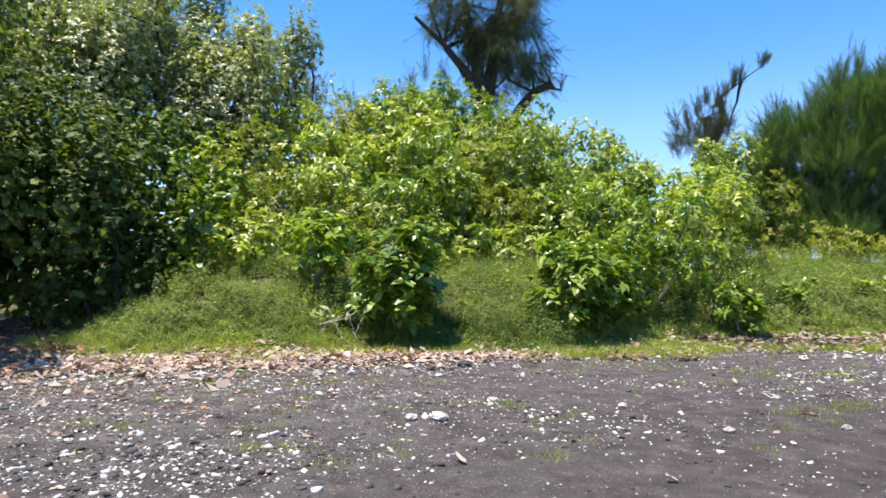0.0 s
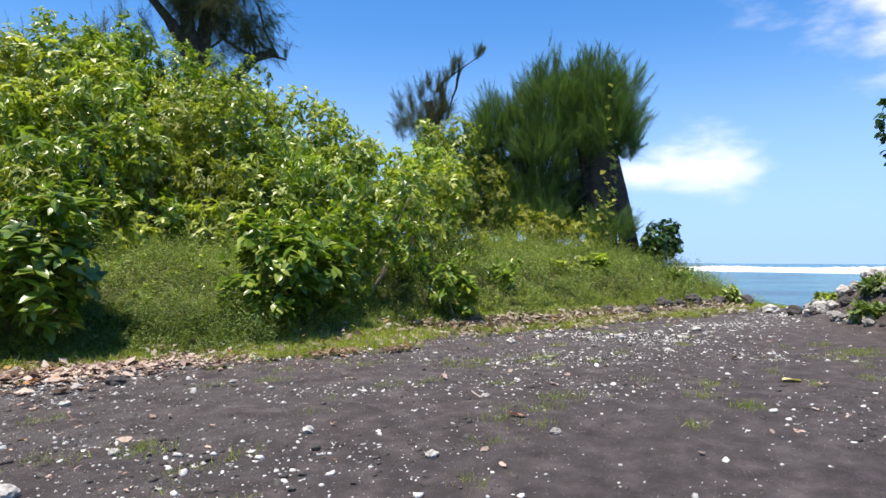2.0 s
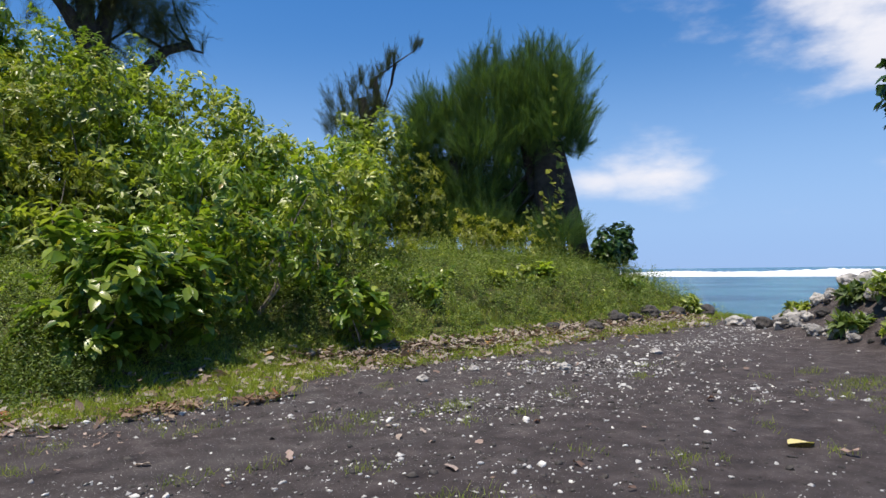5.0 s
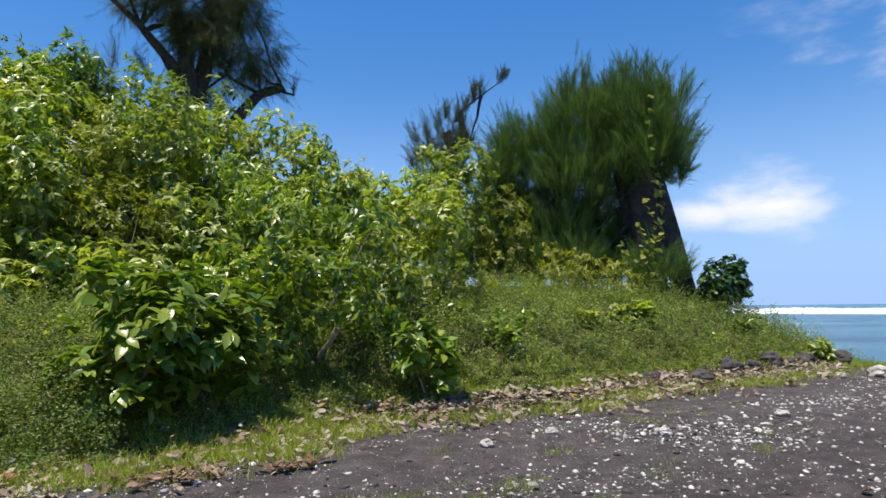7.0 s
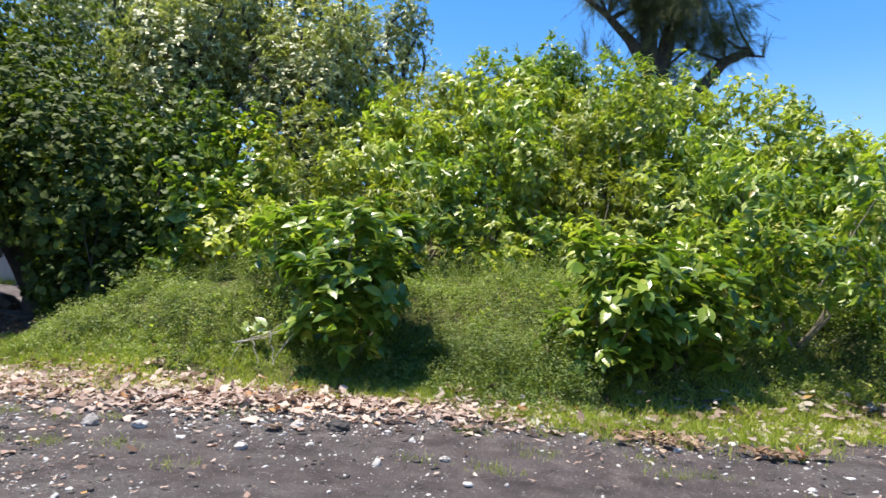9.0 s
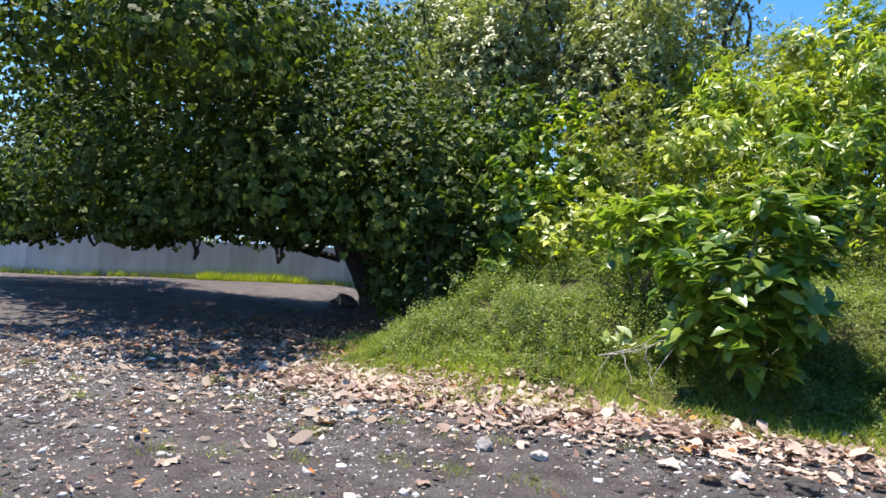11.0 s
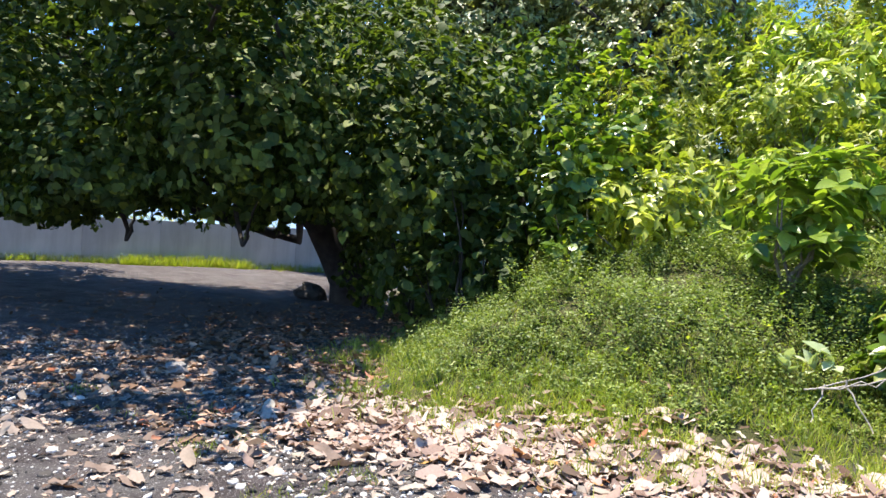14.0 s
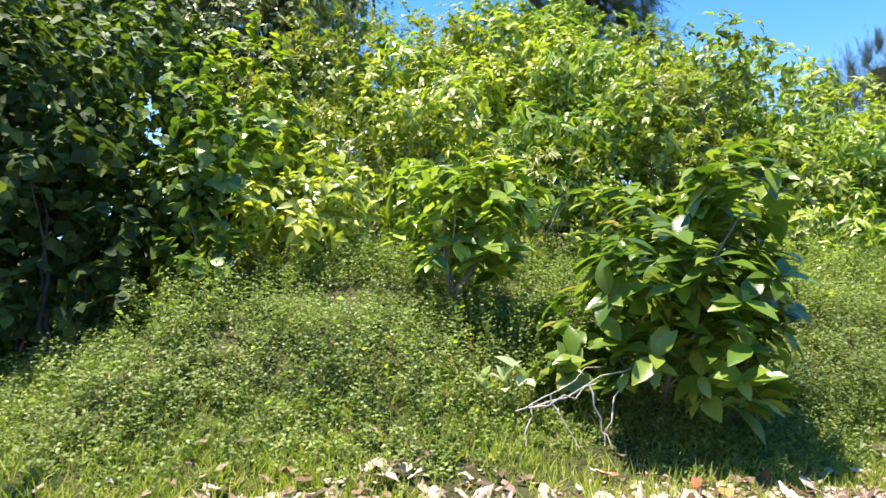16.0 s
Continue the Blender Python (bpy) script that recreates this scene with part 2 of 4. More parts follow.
def ground_material():
    """Black sand with coral grit on the track, leaf mould and soil under the plants."""
    m, n, l, p, out = material("black_sand_and_soil")
    broad, mid, fine = noise_node(n, l, 0.35, 5), noise_node(n, l, 3.0, 6, 0.6), noise_node(n, l, 70, 5, 0.7)
    sand = ramp_of(n, [(0.3, (0.046, 0.037, 0.037)), (0.52, (0.084, 0.069, 0.067)), (0.72, (0.148, 0.124, 0.118))])
    l.new(mid.outputs["Fac"], sand.inputs[0])
    g = ramp_of(n, [(0.3, (0.6, 0.6, 0.6)), (0.7, (1.35, 1.33, 1.3))])
    l.new(fine.outputs["Fac"], g.inputs[0])
    col = mixed(n, l, "MULTIPLY", 0.8, sand.outputs[0], g.outputs[0])
    grey = n.new("ShaderNodeAttribute")
    grey.attribute_name = "grit"
    share = n.new("ShaderNodeMath")
    share.operation, share.use_clamp = "MULTIPLY", True
    l.new(grey.outputs["Fac"], share.inputs[0])
    bed = noise_node(n, l, 1.3, 5, 0.62)
    patches = n.new("ShaderNodeMapRange")
    patches.inputs["From Min"].default_value, patches.inputs["From Max"].default_value = 0.42, 0.62
    patches.inputs["To Max"].default_value = 0.55
    l.new(bed.outputs["Fac"], patches.inputs["Value"])
    l.new(patches.outputs[0], share.inputs[1])
    col = mixed(n, l, "MIX", share.outputs[0], col, mixed(n, l, "MULTIPLY", 0.8, (0.135, 0.128, 0.122), g.outputs[0]))
    # coral grit: tiny pale cells, thick in drifts
    tc = n.new("ShaderNodeTexCoord")
    grit = n.new("ShaderNodeAttribute")
    grit.attribute_name = "grit"
    for scale, cut, lo, hi in ((55, 0.26, 0.50, 0.72), (120, 0.30, 0.45, 0.7)):
        v = n.new("ShaderNodeTexVoronoi")
        v.inputs["Scale"].default_value = scale
        l.new(tc.outputs["Object"], v.inputs["Vector"])
        dot = n.new("ShaderNodeMapRange")
        dot.inputs["From Min"].default_value, dot.inputs["From Max"].default_value = cut, cut - 0.08
        l.new(v.outputs["Distance"], dot.inputs["Value"])
        sep = n.new("ShaderNodeSeparateColor")
        l.new(v.outputs["Color"], sep.inputs[0])
        drift = n.new("ShaderNodeMapRange")
        drift.inputs["From Min"].default_value, drift.inputs["From Max"].default_value = lo - 0.15, hi
        drift.inputs["To Min"].default_value, drift.inputs["To Max"].default_value = 0.02, 0.6
        l.new(mixed(n, l, "MIX", 0.5, broad.outputs["Fac"], mid.outputs["Fac"]), drift.inputs["Value"])
        few = n.new("ShaderNodeMath")
        few.operation = "LESS_THAN"
        l.new(sep.outputs[0], few.inputs[0])
        amount = n.new("ShaderNodeMath")
        amount.operation = "MULTIPLY"
        l.new(drift.outputs[0], amount.inputs[0])
        l.new(grit.outputs["Fac"], amount.inputs[1])
        l.new(amount.outputs[0], few.inputs[1])
        both = n.new("ShaderNodeMath")
        both.operation = "MULTIPLY"
        l.new(few.outputs[0], both.inputs[0])
        l.new(dot.outputs[0], both.inputs[1])
        pale = mixed(n, l, "MIX", sep.outputs[1], (0.25, 0.24, 0.23), (0.68, 0.66, 0.62))
        col = mixed(n, l, "MIX", both.outputs[0], col, pale)
    soil = ramp_of(n, [(0.3, (0.055, 0.06, 0.02)), (0.7, (0.12, 0.12, 0.04))])
    l.new(mid.outputs["Fac"], soil.inputs[0])
    at = n.new("ShaderNodeAttribute")
    at.attribute_name = "inland"
    add = n.new("ShaderNodeMath")
    add.operation = "MULTIPLY_ADD"
    l.new(mid.outputs["Fac"], add.inputs[0])
    add.inputs[1].default_value = 1.6
    l.new(at.outputs["Fac"], add.inputs[2])
    mk = n.new("ShaderNodeMapRange")
    mk.inputs["From Min"].default_value, mk.inputs["From Max"].default_value = 0.7, 1.3
    l.new(add.outputs[0], mk.inputs["Value"])
    l.new(mixed(n, l, "MIX", mk.outputs[0], col, soil.outputs[0]), p.inputs["Base Color"])
    p.inputs["Roughness"].default_value = 0.92
    p.inputs["Specular IOR Level"].default_value = 0.25
    bump(n, l, p, mixed(n, l, "MIX", 0.5, mid.outputs["Fac"], fine.outputs["Fac"]), 1.0, 0.075)
    return m


def water_material():
    m, n, l, p, out = material("sea_water")
    w = noise_node(n, l, 0.35, 8, 0.65)
    far = noise_node(n, l, 0.045, 7, 0.62)
    r = ramp_of(n, [(0.38, (0.02, 0.085, 0.15)), (0.62, (0.09, 0.25, 0.30))])
    l.new(far.outputs["Fac"], r.inputs[0])
    l.new(r.outputs[0], p.inputs["Base Color"])
    p.inputs["Roughness"].default_value = 0.22
    bump(n, l, p, w.outputs["Fac"], 1.0, 2.2)
    return m


M_GROUND, M_WATER = ground_material(), water_material()
M_FOAM = rough_material("sea_foam", [(0.3, (0.78, 0.8, 0.82)), (0.7, (0.86, 0.87, 0.88))], 0.2, 1.5, 0.9, 0.2)


# ---- mesh helpers ----
def raw_mesh(name, verts, faces, mat, smooth=False):
    """A mesh from arrays: verts (n, 3), faces (m, 3) or (m, 4)."""
    verts, faces = np.asarray(verts, np.float32), np.asarray(faces, np.int32)
    me = bpy.data.meshes.new(name)
    k = faces.shape[1]
    me.vertices.add(len(verts))
    me.vertices.foreach_set("co", verts.ravel())
    me.loops.add(faces.size)
    me.loops.foreach_set("vertex_index", faces.ravel())
    me.polygons.add(len(faces))
    me.polygons.foreach_set("loop_start", np.arange(0, faces.size, k, dtype=np.int32))
    me.update(calc_edges=True)
    if smooth:
        me.polygons.foreach_set("use_smooth", np.ones(len(faces), bool))
    me.materials.append(mat)
    return me


def part(name, me, parent, label=""):
    ob = new(name, me)
    ob.parent = parent
    if label:
        tagged(ob, label)
    return ob


def unit(v):
    return v / np.maximum(np.linalg.norm(v, axis=-1, keepdims=True), 1e-9)


def leaf_shape(widths, bend=0.25, fold=0.18):
    """One leaf of length 1 along y: three points across at each station, folded at the rib and bent down."""
    k = len(widths)
    v = []
    for i, w in enumerate(widths):
        s = i / (k - 1)
        z = -bend * s * s
        v += [(-w, s, z + fold * w), (0, s, z), (w, s, z + fold * w)]
    f = []
    for i in range(k - 1):
        a = 3 * i
        f += [(a, a + 1, a + 4, a + 3), (a + 1, a + 2, a + 5, a + 4)]
    return np.array(v), np.array(f)


L_BROAD = leaf_shape((0.03, 0.2, 0.27, 0.19, 0.015), 0.28, 0.25)
L_MEDIUM = leaf_shape((0.04, 0.24, 0.02), 0.25, 0.3)
L_HEART = leaf_shape((0.2, 0.46, 0.33, 0.02), 0.2, 0.15)
L_LONG = leaf_shape((0.02, 0.15, 0.01), 0.35, 0.3)
L_SMALL = (np.array([(0, 0, 0), (0.3, 0.5, 0.06), (0, 1, -0.08), (-0.3, 0.5, 0.06)]), np.array([(0, 1, 2, 3)]))
L_BLADE = (np.array([(-0.03, 0, 0), (0.03, 0, 0), (0.022, 0.55, 0.0), (-0.022, 0.55, 0.0), (0.003, 1, -0.22), (-0.003, 1, -0.22)]), np.array([(0, 1, 2, 3), (3, 2, 4, 5)]))
L_NEEDLE = (np.array([(-0.011, 0, 0), (0.011, 0, 0), (0.004, 1, -0.06), (-0.004, 1, -0.06)]), np.array([(0, 1, 2, 3)]))


def scatter(shape, pos, axis, normal, size, rng, jitter=0.0):
    """Copies of one small shape at pos, its y along axis and its z near normal: joined arrays."""
    tv, tf = shape
    axis = unit(axis)
    side = unit(np.cross(axis, normal))
    nor = np.cross(side, axis)
    n = len(pos)
    local = np.broadcast_to(tv, (n, *tv.shape)).copy()
    if jitter:
        local[:, :, 2] += rng.normal(0, jitter, local.shape[:2])
        local[:, :, 0] *= rng.uniform(0.75, 1.25, (n, 1))
    local *= np.asarray(size).reshape(-1, 1, 1)
    v = pos[:, None] + local[..., 0:1] * side[:, None] + local[..., 1:2] * axis[:, None] + local[..., 2:3] * nor[:, None]
    f = tf[None] + (np.arange(n) * len(tv))[:, None, None]
    return v.reshape(-1, 3), f.reshape(-1, tf.shape[1])


def join(chunks):
    vs, fs, k = [], [], 0
    for v, f in chunks:
        vs.append(v)
        fs.append(f + k)
        k += len(v)
    return np.concatenate(vs), np.concatenate(fs)


def tips_of(blobs, count, rng, low=-0.45, shell=0.55, lumps=0.22):
    """Points through the outer part of a set of ellipsoids (centre, radii), with their outward directions; lumpy, none deep inside another."""
    vol = np.array([r[0] * r[1] + r[1] * r[2] + r[0] * r[2] for _, r in blobs])
    out_p, out_d = [], []
    for (c, r), share in zip(blobs, vol / vol.sum()):
        n = max(4, int(count * share))
        d = unit(rng.normal(size=(n * 2, 3)))
        d = d[d[:, 2] > low][:n]
        ph = rng.uniform(0, 6.28, 3)
        lump = 1 + lumps * np.sin(3.1 * d[:, 0] + ph[0]) * np.sin(3.7 * d[:, 1] + ph[1]) + 0.6 * lumps * np.sin(7 * d[:, 2] + 5 * d[:, 0] + ph[2])
        k = rng.uniform(shell, 1.0, len(d)) ** 0.7 * lump
        out_p.append(np.array(c) + d * np.array(r) * k[:, None])
        out_d.append(d)
    return np.concatenate(out_p), np.concatenate(out_d)


def rosettes(tips, out, shape, size, leaves, rng, rise=0.35, droop=0.3, spread=1.0, jitter=0.0, lift=0.5):
    """A whorl of leaves at each tip, round an axis that leans outwards and up."""
    n = len(tips)
    ax = unit(out * spread + np.array((0, 0, lift)) + rng.normal(0, 0.3, (n, 3)))
    ref = unit(np.cross(ax, rng.normal(size=(n, 3))))
    ref2 = np.cross(ax, ref)
    ax, ref, ref2 = (np.repeat(a, leaves, 0) for a in (ax, ref, ref2))
    phi = rng.uniform(0, 6.28, (n * leaves, 1))
    e = rng.normal(rise, 0.25, (n * leaves, 1))
    d = np.cos(e) * (np.cos(phi) * ref + np.sin(phi) * ref2) + np.sin(e) * ax
    d[:, 2] -= droop * rng.uniform(0.3, 1.2, n * leaves)
    sz = size * rng.uniform(0.6, 1.15, n * leaves)
    p = np.repeat(tips, leaves, 0) + ax * rng.uniform(-0.5, 0.15, (n * leaves, 1)) * size
    return scatter(shape, p, d, ax + np.array((0, 0, 0.35)), sz, rng, jitter)


def tube(points, radii, sides=7):
    pts = np.array(points, float)
    v, f = [], []
    for i, p in enumerate(pts):
        d = unit(pts[min(i + 1, len(pts) - 1)] - pts[max(i - 1, 0)])
        a = unit(np.cross(d, (0.31, 0.87, 0.2)))
        b = np.cross(d, a)
        for k in range(sides):
            t = 2 * math.pi * k / sides
            v.append(p + radii[i] * (math.cos(t) * a + math.sin(t) * b))
    for i in range(len(pts) - 1):
        for k in range(sides):
            a, b = i * sides + k, i * sides + (k + 1) % sides
            f.append((a, b, b + sides, a + sides))
    return np.array(v), np.array(f)


def limb(a, b, r0, r1, rng, steps=6, sag=0.0, wander=0.12):
    """A crooked tapering limb from a to b."""
    a, b = np.array(a, float), np.array(b, float)
    ln = np.linalg.norm(b - a)
    pts = [a + (b - a) * s + (rng.normal(0, wander * ln * 0.3, 3) if 0 < s < 1 else 0) + np.array((0, 0, sag * 4 * s * (1 - s))) for s in np.linspace(0, 1, steps)]
    return tube(pts, np.linspace(r0, r1, steps))


def plant(name, base, label, category, group=""):
    """The Empty on which a plant stands."""
    ob = new(name)
    ob.location = base
    return tagged(ob, label, category, group)


# ---- the lie of the land ----
def smooth(a, b, x):
    t = np.clip((x - a) / (b - a), 0, 1)
    return t * t * (3 - 2 * t)


def inland(x, y):
    """Metres from the foot of the bank, positive on it."""
    wob = 0.25 * np.sin(x * 0.9) + 0.15 * np.sin(x * 2.3 + 1)
    front = y - (10.5 + 0.04 * x + wob)
    side = (x + 4.75 + (y - 11) * 0.55) * 0.85 + 0.2 * np.sin(y * 1.1)
    return np.minimum(front, side)


def verge(x, y):
    """Like inland, but counted from the edge of the grass, which swells out over the sand in one place."""
    return inland(x, y) + 0.75 * np.exp(-((x - 6.4) / 2.0) ** 2)


def land(x, y):
    x, y = np.asarray(x, float), np.asarray(y, float)
    u = inland(x, y)
    bank = np.interp(u, [0, 0.5, 1.2, 2.3, 3.8, 6, 9, 14, 22, 60], [0, 0.07, 0.3, 0.95, 1.5, 1.85, 3.0, 4.6, 5.4, 5.4])
    low = np.interp(u, [0, 0.5, 1.2, 2.3, 3.8, 6, 9, 60], [0, 0.06, 0.3, 0.95, 1.6, 2.1, 2.5, 2.6])
    k = smooth(11, 15, x)
    bank = bank * (1 - k) + low * k
    bank = bank * (1 - smooth(22.5, 27.0, x))
    z = bank + 0.45 * smooth(-9, -24, x)
    # rocky mound on the seaward side of the track
    dx, dy = x - 19.3, y - 4.2
    along, off = dx * 0.60 + dy * 0.80, dx * 0.80 - dy * 0.60
    z = z + (1.25 + 0.8 * smooth(2.5, -1.5, along)) * np.exp(-(off + 0.4) ** 2 / 1.3) * smooth(5.4, 3.0, along) * smooth(-16, -9, along)
    # the beach and the sea bed
    z = z - 5.0 * smooth(24.5, 45, x) - 0.25 * smooth(24.0, 26.0, x)
    rut = 0.03 * np.sin(y * 1.3 + 0.2 * x) + 0.02 * np.sin(x * 0.7 + y * 0.6)
    return z + rut * smooth(0.6, -0.6, u) * 0.6


def grit_share(x, y):
    """How gravelly the track is: thick with coral where it ends under the tree and along the verge, bare sand seawards."""
    return np.clip(0.22 + 0.9 * smooth(4.5, -2.5, x) + 0.45 * np.exp(-(y - 9.2) ** 2 / 1.5) + 0.35 * np.exp(-(y - 6.3 - 0.12 * x) ** 2 / 0.6), 0, 1.3)


def axis_steps(lo, hi, fine):
    far = [-4000, -2500, -1200, -600, -300, -150, -90, -60, -45]
    a = [lo + v for v in far] + list(np.arange(lo - 36, lo, 3))
    b = list(np.arange(lo, hi, fine))
    c = list(np.arange(hi, hi + 37, 3)) + [hi - v for v in reversed(far)]
    return np.array(a + b + c)


gx, gy = axis_steps(-24, 30, 0.2), axis_steps(-2, 26, 0.2)
X, Y = np.meshgrid(gx, gy)
Z = land(X, Y)
nx, ny = len(gx), len(gy)
idx = np.arange(nx * ny).reshape(ny, nx)
quads = np.stack([idx[:-1, :-1], idx[:-1, 1:], idx[1:, 1:], idx[1:, :-1]], -1).reshape(-1, 4)
g_me = raw_mesh("ground", np.stack([X, Y, Z], -1).reshape(-1, 3), quads, M_GROUND, True)
att = g_me.attributes.new("inland", "FLOAT", "POINT")
att.data.foreach_set("value", np.clip(verge(X, Y), -5, 5).ravel().astype(np.float32))
att = g_me.attributes.new("grit", "FLOAT", "POINT")
att.data.foreach_set("value", grit_share(X, Y).ravel().astype(np.float32))
tagged(new("ground", g_me), "black volcanic sand track with coral grit and a soil bank", "ground", kind="structure")

# the sea, to the horizon
SEA = -1.35
sx = np.array([20, 30, 45, 70, 110, 170, 240, 300, 400, 700, 1400, 2600, 4200], float)
sy = np.array([-4000, -2000, -900, -400, -200, -100, -40, 0, 40, 100, 200, 400, 900, 2000, 4000], float)
X, Y = np.meshgrid(sx, sy)
idx = np.arange(X.size).reshape(X.shape)
quads = np.stack([idx[:-1, :-1], idx[:-1, 1:], idx[1:, 1:], idx[1:, :-1]], -1).reshape(-1, 4)
tagged(new("water", raw_mesh("water", np.stack([X, Y, np.full_like(X, SEA)], -1).reshape(-1, 3), quads, M_WATER)), "blue lagoon water reaching to the horizon", "sea", kind="structure")


def surf(y0, y1, x, height, seed):
    """A breaking wave: a ragged white ridge along the reef."""
    rng = np.random.default_rng(seed)
    ys = np.arange(y0, y1, 1.5)
    h = height * (0.45 + 0.55 * np.abs(np.sin(ys * 0.021 + seed) * np.sin(ys * 0.047 + 2 * seed))) * rng.uniform(0.7, 1.15, len(ys))
    prof = [(-9, 0.0), (-5, 0.35), (-2, 0.8), (0, 1.0), (2.5, 0.55), (5, 0.0)]
    v = np.array([[(x + px + rng.normal(0, 0.4), y, SEA + 0.02 + hh * pz + (rng.normal(0, 0.08) if pz else 0)) for px, pz in prof] for y, hh in zip(ys, h)])
    k = len(prof)
    idx = np.arange(len(ys) * k).reshape(len(ys), k)
    q = np.stack([idx[:-1, :-1], idx[:-1, 1:], idx[1:, 1:], idx[1:, :-1]], -1).reshape(-1, 4)
    return raw_mesh("breaker", v.reshape(-1, 3), q, M_FOAM, True)


for x, h, s in ((215, 0.8, 1), (260, 1.5, 2), (320, 2.0, 3)):
    tagged(new("breaker", surf(-300, 700, x, h, s)), "long white breaking wave on the reef", "wave", "breakers on the reef", "structure")


# ---- plants ----
def shrub(name, x, y, top, r, kind, seed, label, category="shrub", group="", dens=1.0, bottom=None, squash=1.0):
    """A shrub standing at (x, y): a few stems and a lumpy crown of leaf whorls up to the height top."""
    rng = np.random.default_rng(seed)
    z0 = float(land(x, y)) - 0.05
    low = z0 + 0.1 if bottom is None else bottom
    base = np.array((x, y, z0))
    ob = plant(name, base, label, category, group)
    rz = (top - low) / 2
    mid = np.array((0, 0, low + rz - z0))
    blobs = [(mid - np.array((0, 0, rz * 0.12)), (r * 0.72, r * 0.72 * squash, rz * 0.85))]
    for i in range(11):
        a = rng.uniform(0, 6.28)
        q = rng.uniform(0.28, 0.5)
        h = rng.uniform(-0.8, 0.62)
        blobs.append((mid + np.array((math.cos(a) * r * 0.62, math.sin(a) * r * 0.62 * squash, rz * h)), (r * q, r * q * squash, max(rz * q * 0.8, r * q * 0.7))))
    area = sum(b[1][0] * b[1][2] for b in blobs)
    shape, size, leaves, rate, mat, rise, droop = KINDS[kind]
    tips, out = tips_of(blobs, int(area * rate * dens), rng, -0.85, 0.7)
    tips[:, 2] = np.maximum(tips[:, 2], 0.12)
    chunk = rosettes(tips, out, shape, size, leaves, rng, rise, droop, lift=1.15 if shape is L_BROAD else 0.5)
    for i in range(5):
        t = tips[rng.integers(len(tips))] * np.array((0.8, 0.8, 0.85))
        # thicket stems take the darker bark, painting in the shade at their feet
        part("stem", raw_mesh("stem", *limb((rng.normal(0, 0.06), rng.normal(0, 0.06), -0.05), t, 0.02 + 0.01 * r, 0.006, rng, 5), (M_BARK if kind in ("heart", "mid_heart") else M_PALEBARK), True), ob)
    part("foliage", raw_mesh("foliage", *chunk, mat, True), ob)
    return ob


#        leaf      length  per whorl, whorls a square metre, material, rise, droop
KINDS = {
    "noni": (L_BROAD, 0.28, 8, 50, M_NONI, 0.35, 0.18),
    "umbrella": (L_LONG, 0.3, 9, 44, M_FRESH, 0.15, 0.55),
    "bright": (L_MEDIUM, 0.22, 7, 60, M_UMB, 0.35, 0.3),
    "yellow": (L_LONG, 0.17, 8, 64, M_YEL, 0.35, 0.25),
    "dark": (L_MEDIUM, 0.2, 7, 55, M_NONI, 0.4, 0.25),
    "grey": (L_MEDIUM, 0.17, 7, 44, M_GREY, 0.3, 0.3),
    "round": (L_HEART, 0.15, 6, 60, M_DARKSHRUB, 0.3, 0.3),
    "young": (L_BROAD, 0.27, 8, 46, M_FRESH, 0.5, 0.2),
    # lit_heart, mid_heart and heart: one leaf coloured as sunlit, half lit, shaded
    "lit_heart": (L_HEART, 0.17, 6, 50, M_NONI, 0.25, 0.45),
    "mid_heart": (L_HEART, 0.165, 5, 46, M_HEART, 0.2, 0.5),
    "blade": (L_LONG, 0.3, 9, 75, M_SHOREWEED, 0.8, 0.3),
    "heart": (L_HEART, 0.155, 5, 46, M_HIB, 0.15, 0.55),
}

NONI = "leafy green shrub with large glossy oval leaves on the grassy bank"
HILL = "dense bright green hillside shrub with drooping leaves"
# the near bushes on the bank
shrub("bush", 1.42, 11.95, 2.88, 1.18, "noni", 11, NONI, "bush", "broad-leaved bushes", 1.7, float(land(1.42, 11.95)) + 0.15)
shrub("bush", -0.3, 13.4, 3.0, 0.85, "young", 12, "light green shrub with large oval leaves on the grassy bank", "bush", "broad-leaved bushes", 1.5, 1.45)
shrub("bush", 5.4, 12.1, 2.75, 1.05, "noni", 13, NONI, "bush", "broad-leaved bushes", 1.2)
shrub("bush", 6.3, 12.2, 2.3, 0.85, "noni", 14, NONI, "bush", "broad-leaved bushes", 1.1)
shrub("bush", 8.4, 13.4, 4.2, 1.45, "dark", 15, "tall dark green shrub with glossy leaves on the bank", "bush", "", 1.1)
shrub("bush", 7.2, 12.9, 3.2, 0.9, "dark", 16, "dark green shrub with glossy leaves on the bank", "bush")
shrub("bush", 9.9, 11.9, 1.75, 0.5, "noni", 17, "low plant with large pale green leaves in the weeds", "bush", "", 0.9)
shrub("bush", -2.3, 14.6, 3.4, 1.0, "bright", 19, "light green shrub beside the dark tree", "bush", "", 1.0)

# the hillside, row behind row
hill_rng = np.random.default_rng(5)
ROWS = [
    (15.9, -1.6, 10.2, 1.5, 3.6, 1.0, ("bright", "umbrella", "yellow", "bright", "dark")),
    (17.2, -2.6, 10.6, 1.4, 5.2, 1.35, ("bright", "umbrella", "dark", "bright", "yellow")),
    (19.1, -2.4, 11.2, 1.45, 7.0, 1.5, ("umbrella", "bright", "umbrella", "yellow", "bright")),
    (21.4, -1.6, 11.4, 1.6, 8.7, 1.7, ("umbrella", "yellow", "bright", "bright")),
    (23.6, 0.6, 9.6, 1.8, 9.9, 1.8, ("dark", "dark", "yellow", "umbrella")),
]
seed = 100
